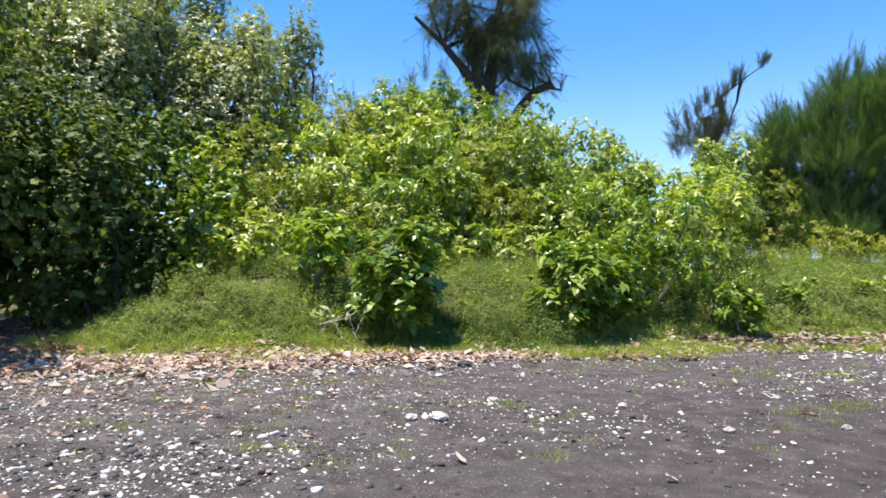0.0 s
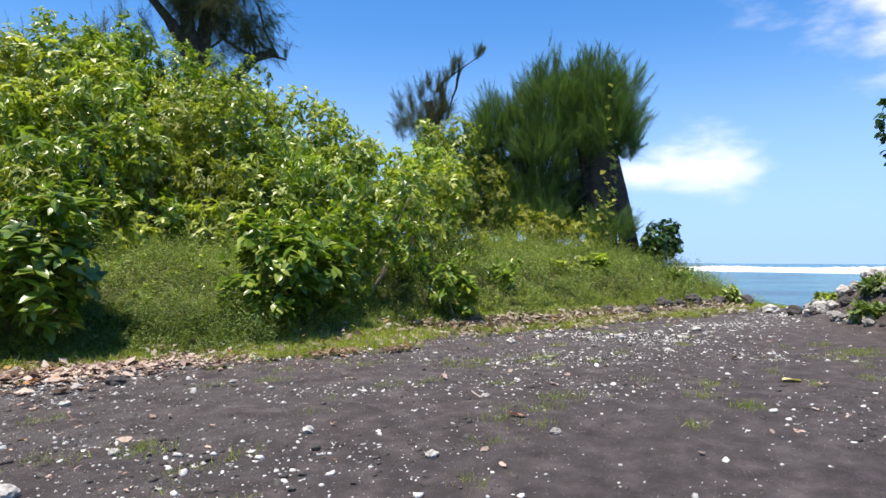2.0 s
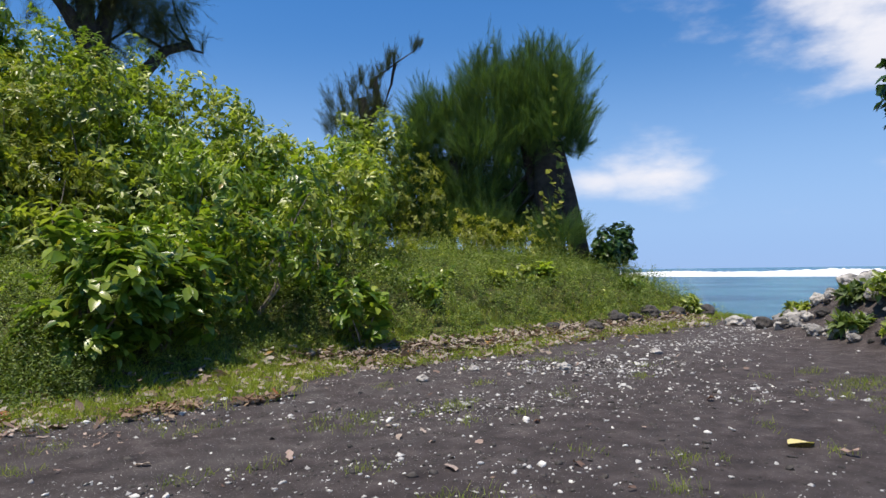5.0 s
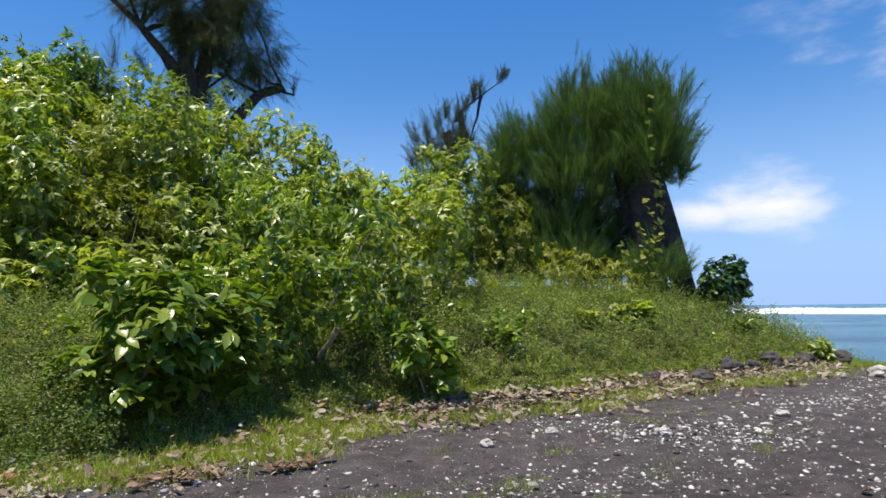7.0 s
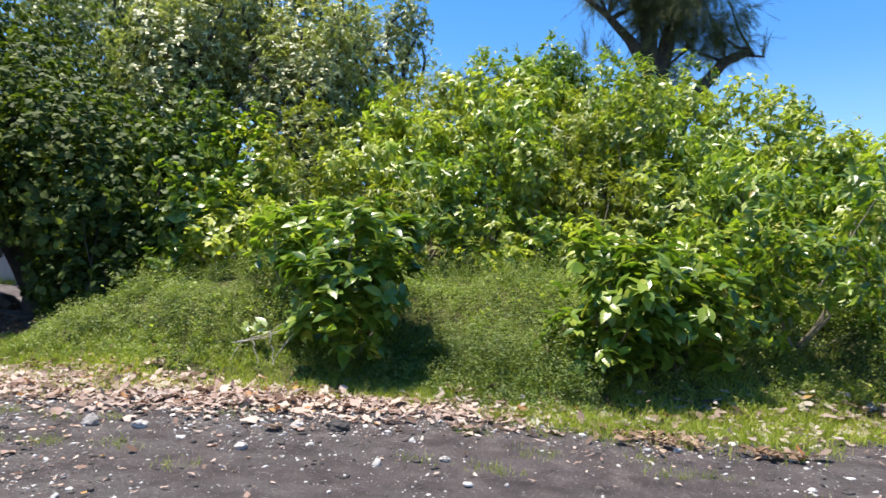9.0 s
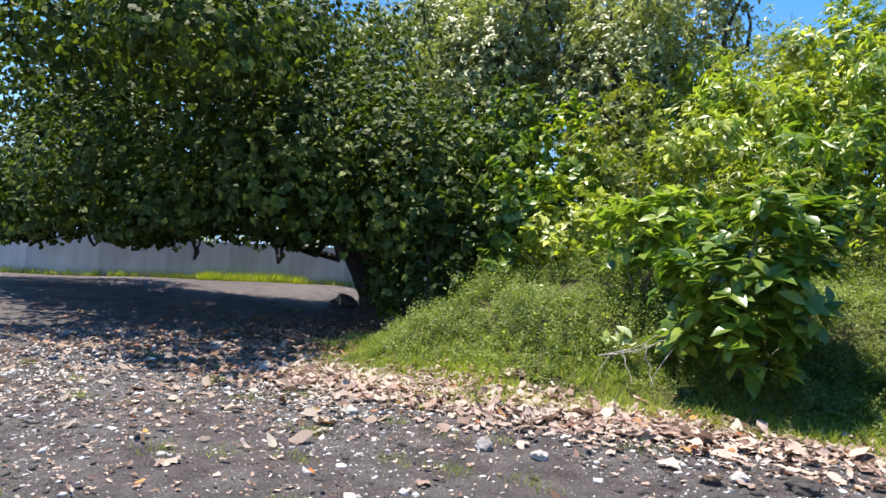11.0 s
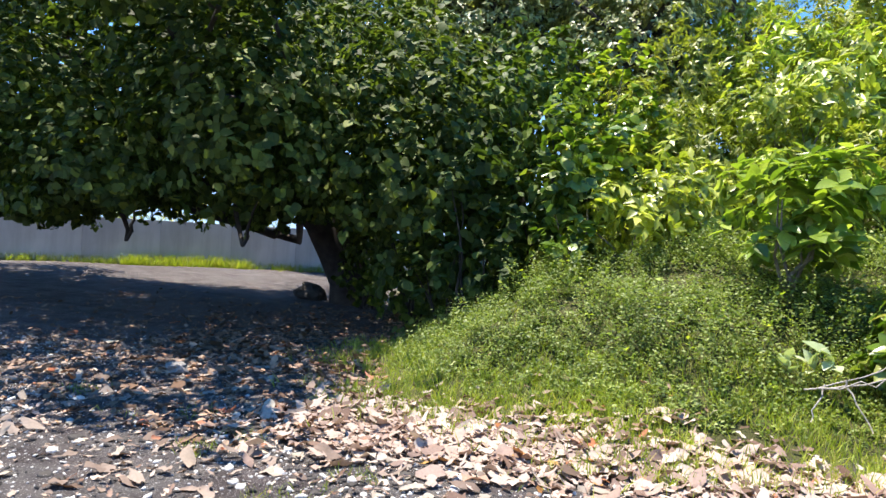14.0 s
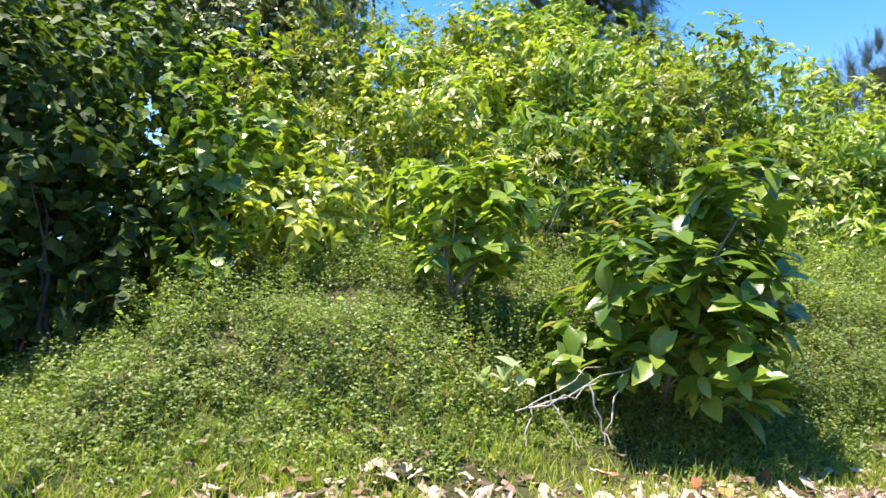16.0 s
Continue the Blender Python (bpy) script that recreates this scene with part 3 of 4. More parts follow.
for y, x0, x1, step, top, r, kinds in ROWS:
    x = x0
    while x < x1:
        k = kinds[seed % len(kinds)]
        fall = (max(0.0, x - 8.5) * 0.34 + max(0.0, -x) * 0.1) * (top - 2.0) / 6.0
        shrub("hill_shrub", x + hill_rng.normal(0, 0.2), y + hill_rng.normal(0, 0.25), top - fall + hill_rng.normal(0, 0.2), r, k, seed, HILL, "shrub", "shrubs on the hillside", 1.0)
        seed += 1
        x += step
# the seaward end of the hill
for x, y, top, r, k in ((11.6, 15.6, 5.2, 1.35, "bright"), (12.6, 17.4, 5.9, 1.45, "umbrella"), (10.2, 14.6, 4.3, 1.2, "bright"), (15.4, 20.5, 8.1, 1.7, "bright"), (17.2, 19.8, 6.7, 1.4, "yellow"),
                        (14.0, 19.0, 6.2, 1.4, "bright"), (16.8, 20.3, 4.7, 1.2, "yellow"), (12.0, 19.5, 6.6, 1.4, "bright"), (13.4, 16.0, 3.1, 0.9, "yellow"), (18.0, 17.5, 3.7, 1.0, "yellow"), (19.6, 16.8, 3.5, 1.0, "yellow"), (21.2, 16.6, 3.2, 0.8, "yellow"), (18.8, 18.6, 4.0, 1.2, "yellow"), (20.4, 18.9, 3.8, 1.2, "dark")):
    shrub("hill_shrub", x, y, top, r, k, seed, HILL, "shrub", "shrubs on the hillside")
    seed += 1
for x, y, top, r in ((2.5, 22.5, 10.5, 1.6), (4.2, 22.6, 9.8, 1.3), (6.6, 22.4, 9.0, 1.0)):
    shrub("hill_shrub", x, y, top, r, "dark", seed, "dark green rounded shrub crowning the hillside", "shrub", "shrubs on the hillside", 1.2)
    seed += 1
shrub("round_shrub", 22.7, 15.3, 3.4, 1.05, "round", 60, "small dark rounded shrub at the tip of the bank", "shrub", "", 4.5)


def plumes(bases, ways, lengths, per, needle, rng, flare=0.43, curl=0.16):
    """Feathery sprays: round a curved axis fine needles that close towards its tip."""
    n = len(bases)
    ways = unit(ways)
    s = rng.uniform(0.0, 1.0, (n, per))
    bend = rng.normal(0, curl, (n, 3))
    ax = ways[:, None] + 2 * bend[:, None] * s[..., None]
    p = bases[:, None] + (ways[:, None] * s[..., None] + bend[:, None] * (s * s)[..., None]) * lengths[:, None, None]
    d = unit(ax) + rng.normal(0, 1, (n, per, 3)) * (flare * (1.05 - 0.75 * s))[..., None]
    p = p + rng.normal(0, 0.05, p.shape) * lengths[:, None, None] * (1.0 - 0.7 * s)[..., None]
    size = needle * rng.uniform(0.6, 1.2, (n, per)) * (1.1 - 0.5 * s)
    p, d = p.reshape(-1, 3), d.reshape(-1, 3)
    return scatter(L_NEEDLE, p, d, rng.normal(size=p.shape), size.ravel(), rng)


def casuarina(name, base, trunks, blobs, sprays, per, needle, way, length, seed, mat, label, shell=0.3, limbs_n=14, extra=()):
    """Trunks, crooked limbs and a crown of needle sprays that point along way and outwards."""
    rng = np.random.default_rng(seed)
    ob = plant(name, base, label, "tree")
    for pts, r0, r1 in trunks:
        v, f = tube(pts, np.linspace(r0, r1, len(pts)), 14)
        ring = np.arange(len(v)) % 14
        middle = np.repeat(np.array(pts, float), 14, 0)
        v = middle + (v - middle) * (1 + 0.22 * np.sin(ring * 1.35 + 0.8 * (np.arange(len(v)) // 14)))[:, None]
        part("trunk", raw_mesh("trunk", v, f, M_BARK, True), ob)
    tips, out = tips_of(blobs, sprays, rng, -0.8, shell, 0.2)
    for i in range(limbs_n):
        t = tips[rng.integers(len(tips))]
        src = np.array(trunks[i % len(trunks)][0][-2])
        part("limb", raw_mesh("limb", *limb(src, t * 0.92 + src * 0.08, 0.09, 0.02, rng, 6), M_BARK, True), ob)
    ways = np.array(way) + out * np.array((0.45, 0.45, 0.25)) + rng.normal(0, 0.16, tips.shape)
    chunks = [plumes(tips, ways, length * rng.uniform(0.55, 1.25, len(tips)), per, needle, rng)]
    for p, w, ln, k in extra:
        chunks.append(plumes(np.array(p) + rng.normal(0, 0.06, (k, 3)), np.array(w) + rng.normal(0, 0.12, (k, 3)), ln * rng.uniform(0.7, 1.15, k), per, needle, rng, 0.3))
    part("foliage", raw_mesh("foliage", *join(chunks), mat), ob)
    return ob


def facing(across, away):
    """Turns (sideways, height, depth) into a plan position, for a tree seen broadside from the track."""
    return lambda u, z, w=0.0: (u * across[0] + w * away[0], u * across[1] + w * away[1], z)


# the shore casuarina: a broad wind-combed crown on dark fluted trunks
CB = (21.2, 18.3, float(land(21.2, 18.3)))
at_shore = facing((0.69, -0.724), (0.724, 0.69))
CBLOBS = [(at_shore(0.93 * u - 0.3, z, w), (r, r, h)) for u, z, w, r, h in (
    (1.7, 5.7, 0.2, 1.15, 1.9), (0.6, 6.0, 0.6, 1.2, 1.5), (-0.9, 5.9, 0.3, 1.2, 1.5), (-2.3, 4.9, 0.4, 1.0, 1.2), (-3.6, 5.0, 0.2, 0.62, 1.1), (-4.2, 4.1, 0.0, 0.75, 0.8),
    (-1.1, 3.9, 0.0, 1.25, 1.0), (0.4, 4.2, 0.3, 1.1, 1.2), (2.5, 4.1, 0.1, 0.5, 0.8), (-4.2, 1.9, -0.2, 0.9, 1.1), (-1.6, 1.9, 0.2, 1.0, 1.3), (-3.3, 0.7, -0.6, 0.9, 0.7),
    (1.75, 0.35, -1.3, 0.75, 0.45), (-1.0, 0.9, -0.8, 0.7, 0.5), (-0.2, 2.4, 0.8, 0.9, 1.4), (-2.4, 2.9, 0.7, 0.7, 0.7),
    (-2.6, 1.8, 0.7, 1.0, 1.3), (-3.9, 3.0, 0.3, 0.9, 0.9), (-2.7, 0.9, 0.5, 1.2, 0.8), (0.1, 1.1, 0.9, 0.9, 1.0), (-5.0, 1.0, 0.0, 0.8, 0.8), (-0.5, 0.5, 0.3, 1.0, 0.6), (1.9, 4.6, -0.3, 0.9, 1.0))]
casuarina("casuarina", CB,
          [([at_shore(1.1, -0.3), at_shore(1.1, 1.2), at_shore(1.0, 2.8), at_shore(1.0, 4.6)], 0.52, 0.4), ([at_shore(2.2, -0.3), at_shore(2.0, 1.0), at_shore(1.75, 2.4), at_shore(1.4, 4.2)], 0.38, 0.26),
           ([at_shore(0.7, -0.3, 0.3), at_shore(0.8, 1.6, 0.3), at_shore(0.5, 3.2, 0.3), at_shore(0.2, 4.8, 0.2)], 0.4, 0.22), ([at_shore(-2.9, -0.3), at_shore(-2.95, 1.5), at_shore(-2.7, 3.0), at_shore(-2.2, 4.8)], 0.36, 0.2)],
          CBLOBS, 4200, 84, 0.46, (-0.05, 0.0, 0.8), 1.05, 21, M_NEEDLE, "broad wind-swept casuarina with feathery dark green needles", 0.3,
          extra=[(at_shore(u - 0.3, z), (0.0, 0.0, 1.0), 1.3, 8) for u, z in ((-1.1, 7.2), (-0.6, 7.3), (0.4, 7.0), (0.9, 7.5), (1.6, 7.3), (2.2, 6.8), (-3.5, 5.7), (-2.0, 6.3))])
vr = np.random.default_rng(61)
vine = plant("climbing_vine", (20.9, 16.2, float(land(20.9, 16.2))), "yellow-green vine climbing the casuarina trunks", "vine")
for k, (dx, dz) in enumerate(((-0.5, 2.6), (0.1, 3.4), (0.7, 4.6), (-1.1, 1.8), (0.4, 7.0))):
    s = np.linspace(0.1, 1, 14)
    strand = np.stack([dx * s + 0.15 * np.sin(s * 9 + k), -0.1 + 0.5 * s, dz * s], -1)
    strand_ob = part("strand", raw_mesh("strand", *join([rosettes(strand, np.tile((0.0, -1.0, 0.3), (14, 1)), L_HEART, 0.2, 4, vr, 0.3, 0.4)]), M_YEL, True), vine)
    tagged(strand_ob, kind="stuff")
# the tall casuarina behind the hill
tcr = np.random.default_rng(220)
TBLOBS = [((0.6, 0, 10.8), (1.5, 1.0, 1.5)), ((2.4, 0.2, 10.6), (1.3, 1.0, 1.3)), ((3.4, 0, 10.2), (0.95, 0.9, 1.0)), ((3.8, 0, 11.4), (0.7, 0.8, 0.9)), ((0.2, 0, 12.8), (1.6, 1.0, 1.4)), ((2.6, 0, 13.0), (1.4, 1.0, 1.2)), ((0.6, 0.3, 8.8), (1.3, 0.8, 0.9))]
for k in range(44):
    a, q = tcr.uniform(0, 6.28), tcr.uniform(0.15, 1.0) ** 0.6
    TBLOBS.append(((0.5 + 3.9 * q * math.cos(a), 1.5 * tcr.uniform(-1, 1), 15.2 + 4.2 * q * math.sin(a)), (tcr.uniform(0.35, 0.8), tcr.uniform(0.4, 0.8), tcr.uniform(0.6, 1.3))))
TB = (9.2, 34.0, float(land(9.2, 34.0)) - 1.6)
casuarina("tall_casuarina", TB,
          [([(0.3, 0, -0.3), (0.2, 0, 3), (0.3, 0.1, 6), (0.1, 0, 8.6)], 0.6, 0.42), ([(0.0, 0, 8.0), (-0.7, 0, 9.8), (-2.2, 0.2, 11.5), (-4.0, 0, 12.9)], 0.24, 0.1), ([(0.1, 0, 8.2), (-0.3, 0, 11), (-1.0, 0, 14), (-1.4, 0, 18)], 0.42, 0.1), ([(-0.2, 0.2, 8.4), (-1.2, 0.2, 10.2), (-2.1, 0.2, 11.2), (-3.2, 0, 13.8)], 0.16, 0.06),
           ([(0.3, 0, 7.8), (0.9, 0, 11), (1.2, 0.1, 14), (1.9, 0, 18)], 0.42, 0.1), ([(1.0, 0, 5.6), (2.6, 0, 8.0), (3.4, 0, 9.0), (4.4, 0, 9.5)], 0.32, 0.2), ([(4.1, 0, 9.4), (4.7, 0, 9.3), (5.2, 0, 9.25)], 0.09, 0.04)],
          TBLOBS, 2900, 50, 0.5, (0.0, 0.0, -0.45), 1.3, 22, M_FARNEEDLE, "tall casuarina with a dark sparse crown above the hill", 0.1, 16,
          extra=[((5.1, 0, 9.3), (0.1, 0, 1.0), 1.0, 4), ((-3.3, 0.3, 9.3), (-0.1, 0, 1.0), 1.8, 8), ((-2.5, 0.3, 8.8), (0.1, 0, 1.0), 2.0, 8), ((-4.0, 0.3, 8.4), (-0.2, 0, 1.0), 1.6, 6), ((-1.8, 0.3, 9.0), (-0.2, 0, 1.0), 1.6, 6)])
# the broken one: a snapped stump, upright sprays and a leaning branch
SB = (19.3, 28.0, float(land(19.3, 28.0)))
at_stump = facing((0.867, -0.5), (0.5, 0.867))
casuarina("broken_casuarina", SB,
          [([at_stump(1.1, -0.3), at_stump(1.1, 3.5), at_stump(1.0, 6.5), at_stump(0.75, 7.7)], 0.36, 0.24), ([at_stump(1.0, 6.4), at_stump(1.5, 7.4), at_stump(1.4, 8.7)], 0.24, 0.12),
           ([at_stump(1.1, 8.2), at_stump(1.36, 8.7), at_stump(2.4, 9.5), at_stump(3.5, 10.3)], 0.06, 0.02)],
          [(at_stump(0.2, 6.4), (0.8, 0.8, 0.8)), (at_stump(1.5, 6.8), (0.5, 0.5, 0.8)), (at_stump(-0.4, 6.0), (0.6, 0.6, 0.8)), (at_stump(1.0, 5.2, -0.3), (1.0, 0.6, 0.9)), (at_stump(0.9, 7.2, -0.3), (0.45, 0.4, 0.5))],
          300, 50, 0.42, (0.0, 0.0, 1.0), 1.0, 23, M_FARNEEDLE, "broken casuarina stump with upright sprays and one leaning branch", 0.3, 4,
          extra=[(at_stump(u, z), (lean, -0.6 * lean, 1.0), ln, 2 * k) for u, z, lean, ln, k in ((-0.7, 7.0, -0.3, 1.2, 6), (-0.2, 7.3, -0.15, 1.3, 6), (0.3, 7.8, -0.05, 1.3, 7), (0.7, 8.3, 0.05, 1.0, 6), (1.2, 8.2, 0.1, 1.1, 7), (1.5, 7.4, 0.1, 1.2, 7), (1.6, 8.7, 0.2, 0.9, 5), (2.0, 9.2, 0.1, 1.1, 9), (2.3, 9.4, 0.15, 0.9, 6), (3.3, 10.1, 0.15, 0.7, 5), (3.5, 10.3, 0.5, 0.5, 3))])
for i, (x, y, top) in enumerate(((2.0, 40.0, 13.5), (5.5, 41.0, 14.8), (-1.0, 42.0, 15.0))):
    casuarina("far_casuarina", (x, y, 5.0), [([(0, 0, -0.3), (0.1, 0, 3), (0, 0.2, 6), (0.1, 0, top - 6)], 0.25, 0.08)],
              [((0, 0, top - 8), (1.3, 1.2, 3.0)), ((0.4, 0, top - 6.6), (0.8, 0.8, 1.2))], 170, 34, 0.5, (0.0, 0.0, 1.0), 1.2, 24 + i, M_FARNEEDLE, "distant feathery casuarina beyond the hill", 0.2, 8)


def broad_tree(name, base, trunk_pts, r0, blobs, kind, count, seed, label, limbs_n=14, low=-0.5, shell=0.35, size=None, hang=(), floor=1.2):
    """A spreading broad-leaved tree: trunk, limbs out to the crown, and leaf whorls."""
    rng = np.random.default_rng(seed)
    ob = plant(name, base, label, "tree")
    part("trunk", raw_mesh("trunk", *tube(trunk_pts, np.linspace(r0, r0 * 0.55, len(trunk_pts)), 10), M_BARK, True), ob)
    shape, sz, leaves, rate, mat, rise, droop = KINDS[kind]
    tips, out = tips_of(blobs, count, rng, low, shell)
    tips[:, 2] = np.maximum(tips[:, 2], floor + 0.45 * rng.random(len(tips)) ** 2 + 0.22 * np.sin(1.7 * tips[:, 0] + 0.6 * tips[:, 1]) + 0.15 * np.sin(4.1 * tips[:, 0]))
    fork = np.array(trunk_pts[-1])
    for i in range(limbs_n):
        t = tips[rng.integers(len(tips))]
        if floor > 1.5 and t[2] < 3.4:
            t = t + np.array((0, 0, 1.6))
        part("limb", raw_mesh("limb", *limb(fork * rng.uniform(0.6 if floor < 1.5 else 0.9, 1.0), t, 0.16, 0.03, rng, 7, 0.25, 0.2), M_BARK, True), ob)
    for a, b, c in hang:
        part("limb", raw_mesh("limb", *join([limb(a, b, 0.06, 0.04, rng, 6, -0.1, 0.14), limb(b, c, 0.04, 0.015, rng, 6, 0.0, 0.14)]), M_BARK, True), ob)
    part("crown", raw_mesh("crown", *rosettes(tips, out, shape, size or sz, leaves, rng, rise, droop), mat, True), ob)
    return ob


# the great spreading tree over the end of the track
HB = (-10.8, 19.6, float(land(-10.8, 19.6)))
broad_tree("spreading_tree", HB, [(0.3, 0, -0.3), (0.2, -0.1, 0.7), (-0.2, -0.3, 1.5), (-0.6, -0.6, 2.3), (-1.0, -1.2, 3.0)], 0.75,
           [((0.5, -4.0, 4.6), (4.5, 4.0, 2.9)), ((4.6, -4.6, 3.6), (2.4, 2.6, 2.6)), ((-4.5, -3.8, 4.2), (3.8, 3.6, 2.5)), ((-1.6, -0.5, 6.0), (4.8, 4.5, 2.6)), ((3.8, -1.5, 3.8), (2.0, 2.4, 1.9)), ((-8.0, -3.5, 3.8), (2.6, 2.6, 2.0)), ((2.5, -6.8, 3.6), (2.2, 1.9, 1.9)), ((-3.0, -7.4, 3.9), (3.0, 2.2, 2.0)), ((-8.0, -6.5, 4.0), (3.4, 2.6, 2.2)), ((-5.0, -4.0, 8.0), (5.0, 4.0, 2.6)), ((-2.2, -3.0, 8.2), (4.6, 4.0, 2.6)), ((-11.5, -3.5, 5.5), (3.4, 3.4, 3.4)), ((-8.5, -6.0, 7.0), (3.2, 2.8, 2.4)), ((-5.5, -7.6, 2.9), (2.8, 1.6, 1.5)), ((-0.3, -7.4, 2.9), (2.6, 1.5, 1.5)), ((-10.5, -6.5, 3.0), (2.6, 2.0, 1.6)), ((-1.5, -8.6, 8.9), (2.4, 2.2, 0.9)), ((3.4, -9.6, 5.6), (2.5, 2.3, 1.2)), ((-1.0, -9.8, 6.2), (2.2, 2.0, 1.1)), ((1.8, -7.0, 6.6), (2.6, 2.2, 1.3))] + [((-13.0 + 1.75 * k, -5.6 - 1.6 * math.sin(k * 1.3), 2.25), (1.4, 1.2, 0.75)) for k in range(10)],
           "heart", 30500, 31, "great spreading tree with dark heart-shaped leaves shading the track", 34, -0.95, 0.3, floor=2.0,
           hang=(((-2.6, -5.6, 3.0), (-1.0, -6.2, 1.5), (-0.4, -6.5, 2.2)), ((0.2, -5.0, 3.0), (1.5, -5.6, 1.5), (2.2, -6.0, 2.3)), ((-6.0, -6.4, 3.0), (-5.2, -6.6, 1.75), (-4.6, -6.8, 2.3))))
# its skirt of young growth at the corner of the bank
# each kind's leaf colour stands for how sunlit or shaded the spot is
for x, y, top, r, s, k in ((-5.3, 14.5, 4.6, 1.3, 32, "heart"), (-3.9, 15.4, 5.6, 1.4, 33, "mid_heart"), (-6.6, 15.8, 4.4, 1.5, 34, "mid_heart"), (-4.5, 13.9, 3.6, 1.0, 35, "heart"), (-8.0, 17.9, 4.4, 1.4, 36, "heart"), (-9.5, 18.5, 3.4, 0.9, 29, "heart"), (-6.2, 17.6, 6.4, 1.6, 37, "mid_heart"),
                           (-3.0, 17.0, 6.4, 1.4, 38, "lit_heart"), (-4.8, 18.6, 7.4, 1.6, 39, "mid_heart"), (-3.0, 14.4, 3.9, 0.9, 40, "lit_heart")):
    lab = "young heart-leaved shrub, leaves coloured as sunlit, at the edge of the spreading tree" if k == "lit_heart" else "heart-leaved thicket, leaves darkened for shade, at the foot of the spreading tree"
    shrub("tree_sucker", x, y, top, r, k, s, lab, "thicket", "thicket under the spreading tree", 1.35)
# grey-green trees behind
for x, y, h, s in ((-5.6, 24.5, 13.6, 41), (-2.0, 25.0, 12.6, 42), (-9.0, 26.0, 14.5, 43), (-3.4, 21.2, 10.0, 44), (-7.0, 22.0, 12.0, 45), (-3.8, 23.0, 11.6, 46), (-7.6, 20.6, 11.0, 47), (-10.5, 23.5, 13.5, 48), (-12.6, 26.5, 15.0, 49), (-15.8, 27.5, 15.0, 50), (-19.5, 28.5, 15.5, 52)):
    z = float(land(x, y))
    broad_tree("back_tree", (x, y, z), [(0, 0, -0.3), (0.1, 0.1, 1.2), (0, 0, 2.4), (0.2, 0, 3.6)], 0.22,
               [((0, 0, h - z - 3.0), (2.2, 2.0, 2.6)), ((1.0, -0.4, h - z - 1.6), (1.0, 1.0, 1.7)), ((-1.2, 0.2, h - z - 2.0), (1.0, 1.0, 1.7)), ((0, -0.6, h - z - 5.4), (2.0, 1.6, 2.0))],
               "grey", 1900, s, "grey-green small-leaved tree standing behind the hill shrubs", 9, -0.6, 0.3)
# the tree whose branch hangs in over the seaward rocks
broad_tree("shore_tree", (15.2, 1.2, float(land(15.2, 1.2))), [(0, 0, -0.3), (-0.2, 0.3, 1.2), (-0.6, 1.0, 2.4), (-1.1, 1.7, 3.5)], 0.2,
           [((-1.7, 2.75, 3.3), (0.5, 0.45, 0.5)), ((-1.5, 2.5, 4.4), (0.7, 0.6, 0.6)), ((-1.1, 1.9, 4.0), (0.7, 0.7, 0.7)), ((-1.75, 2.85, 2.6), (0.3, 0.3, 0.4))], "round", 100, 51, "shore tree with round dark leaves overhanging the rocks", 7)


# ---- ground cover ----
def weeds(name, count, x0, x1, u0, u1, seed, mat, tall, leaf, per, label, patch=0.0):
    """Low weeds: wandering sprigs set with small leaves."""
    rng = np.random.default_rng(seed)
    x = rng.uniform(x0, x1, count * 4)
    y = rng.uniform(9.5, 18.0, count * 4)
    u = inland(x, y)
    keep = (u > u0 + rng.normal(0, 0.15, len(u))) & (u < u1)
    if patch:
        keep &= np.sin(x * 1.7 + seed) * np.sin(y * 2.1 + 2 * seed) + rng.normal(0, 0.5, len(x)) > patch
    x, y = x[keep][:count], y[keep][:count]
    n = len(x)
    base = np.stack([x, y, land(x, y)], -1)
    h = tall * rng.uniform(0.35, 1.2, n) * smooth(u0 - 0.2, u0 + 1.0, inland(x, y)) * (0.72 + 0.5 * np.sin(x * 1.9 + 1.3 * np.sin(y * 1.1)) * np.sin(y * 2.6 + 0.7 * x))
    h = h * (1 + 0.45 * smooth(2.5, 5.5, x) * smooth(14, 10, x))
    lean = rng.normal(0, 0.35, (n, 3))
    lean[:, 2] = 1
    s = rng.uniform(0.12, 1.0, (n, per))
    p = base[:, None] + (lean * h[:, None])[:, None] * s[..., None] + rng.normal(0, 0.035, (n, per, 3))
    p = p.reshape(-1, 3)
    d = rng.normal(0, 1, p.shape)
    d[:, 2] = np.abs(d[:, 2]) * 0.5
    nor = rng.normal(0, 0.45, p.shape)
    nor[:, 2] += 1
    return tagged(new(name, raw_mesh(name, *scatter(L_SMALL, p, d, nor, leaf * rng.uniform(0.6, 1.3, len(p)), rng), mat)), label, "weeds", kind="stuff")


def grass(name, x, y, seed, height, label, per=5):
    rng = np.random.default_rng(seed)
    x, y = np.repeat(x, per) + rng.normal(0, 0.03, len(x) * per), np.repeat(y, per) + rng.normal(0, 0.03, len(y) * per)
    p = np.stack([x, y, land(x, y) - 0.01], -1)
    d = rng.normal(0, 0.45, p.shape)
    d[:, 2] = 1
    nor = rng.normal(0, 1, p.shape)
    nor[:, 2] = 0.2
    return tagged(new(name, raw_mesh(name, *scatter(L_BLADE, p, d, nor, height * rng.uniform(0.4, 1.3, len(p)), rng), M_GRASS)), label, "grass", kind="stuff")


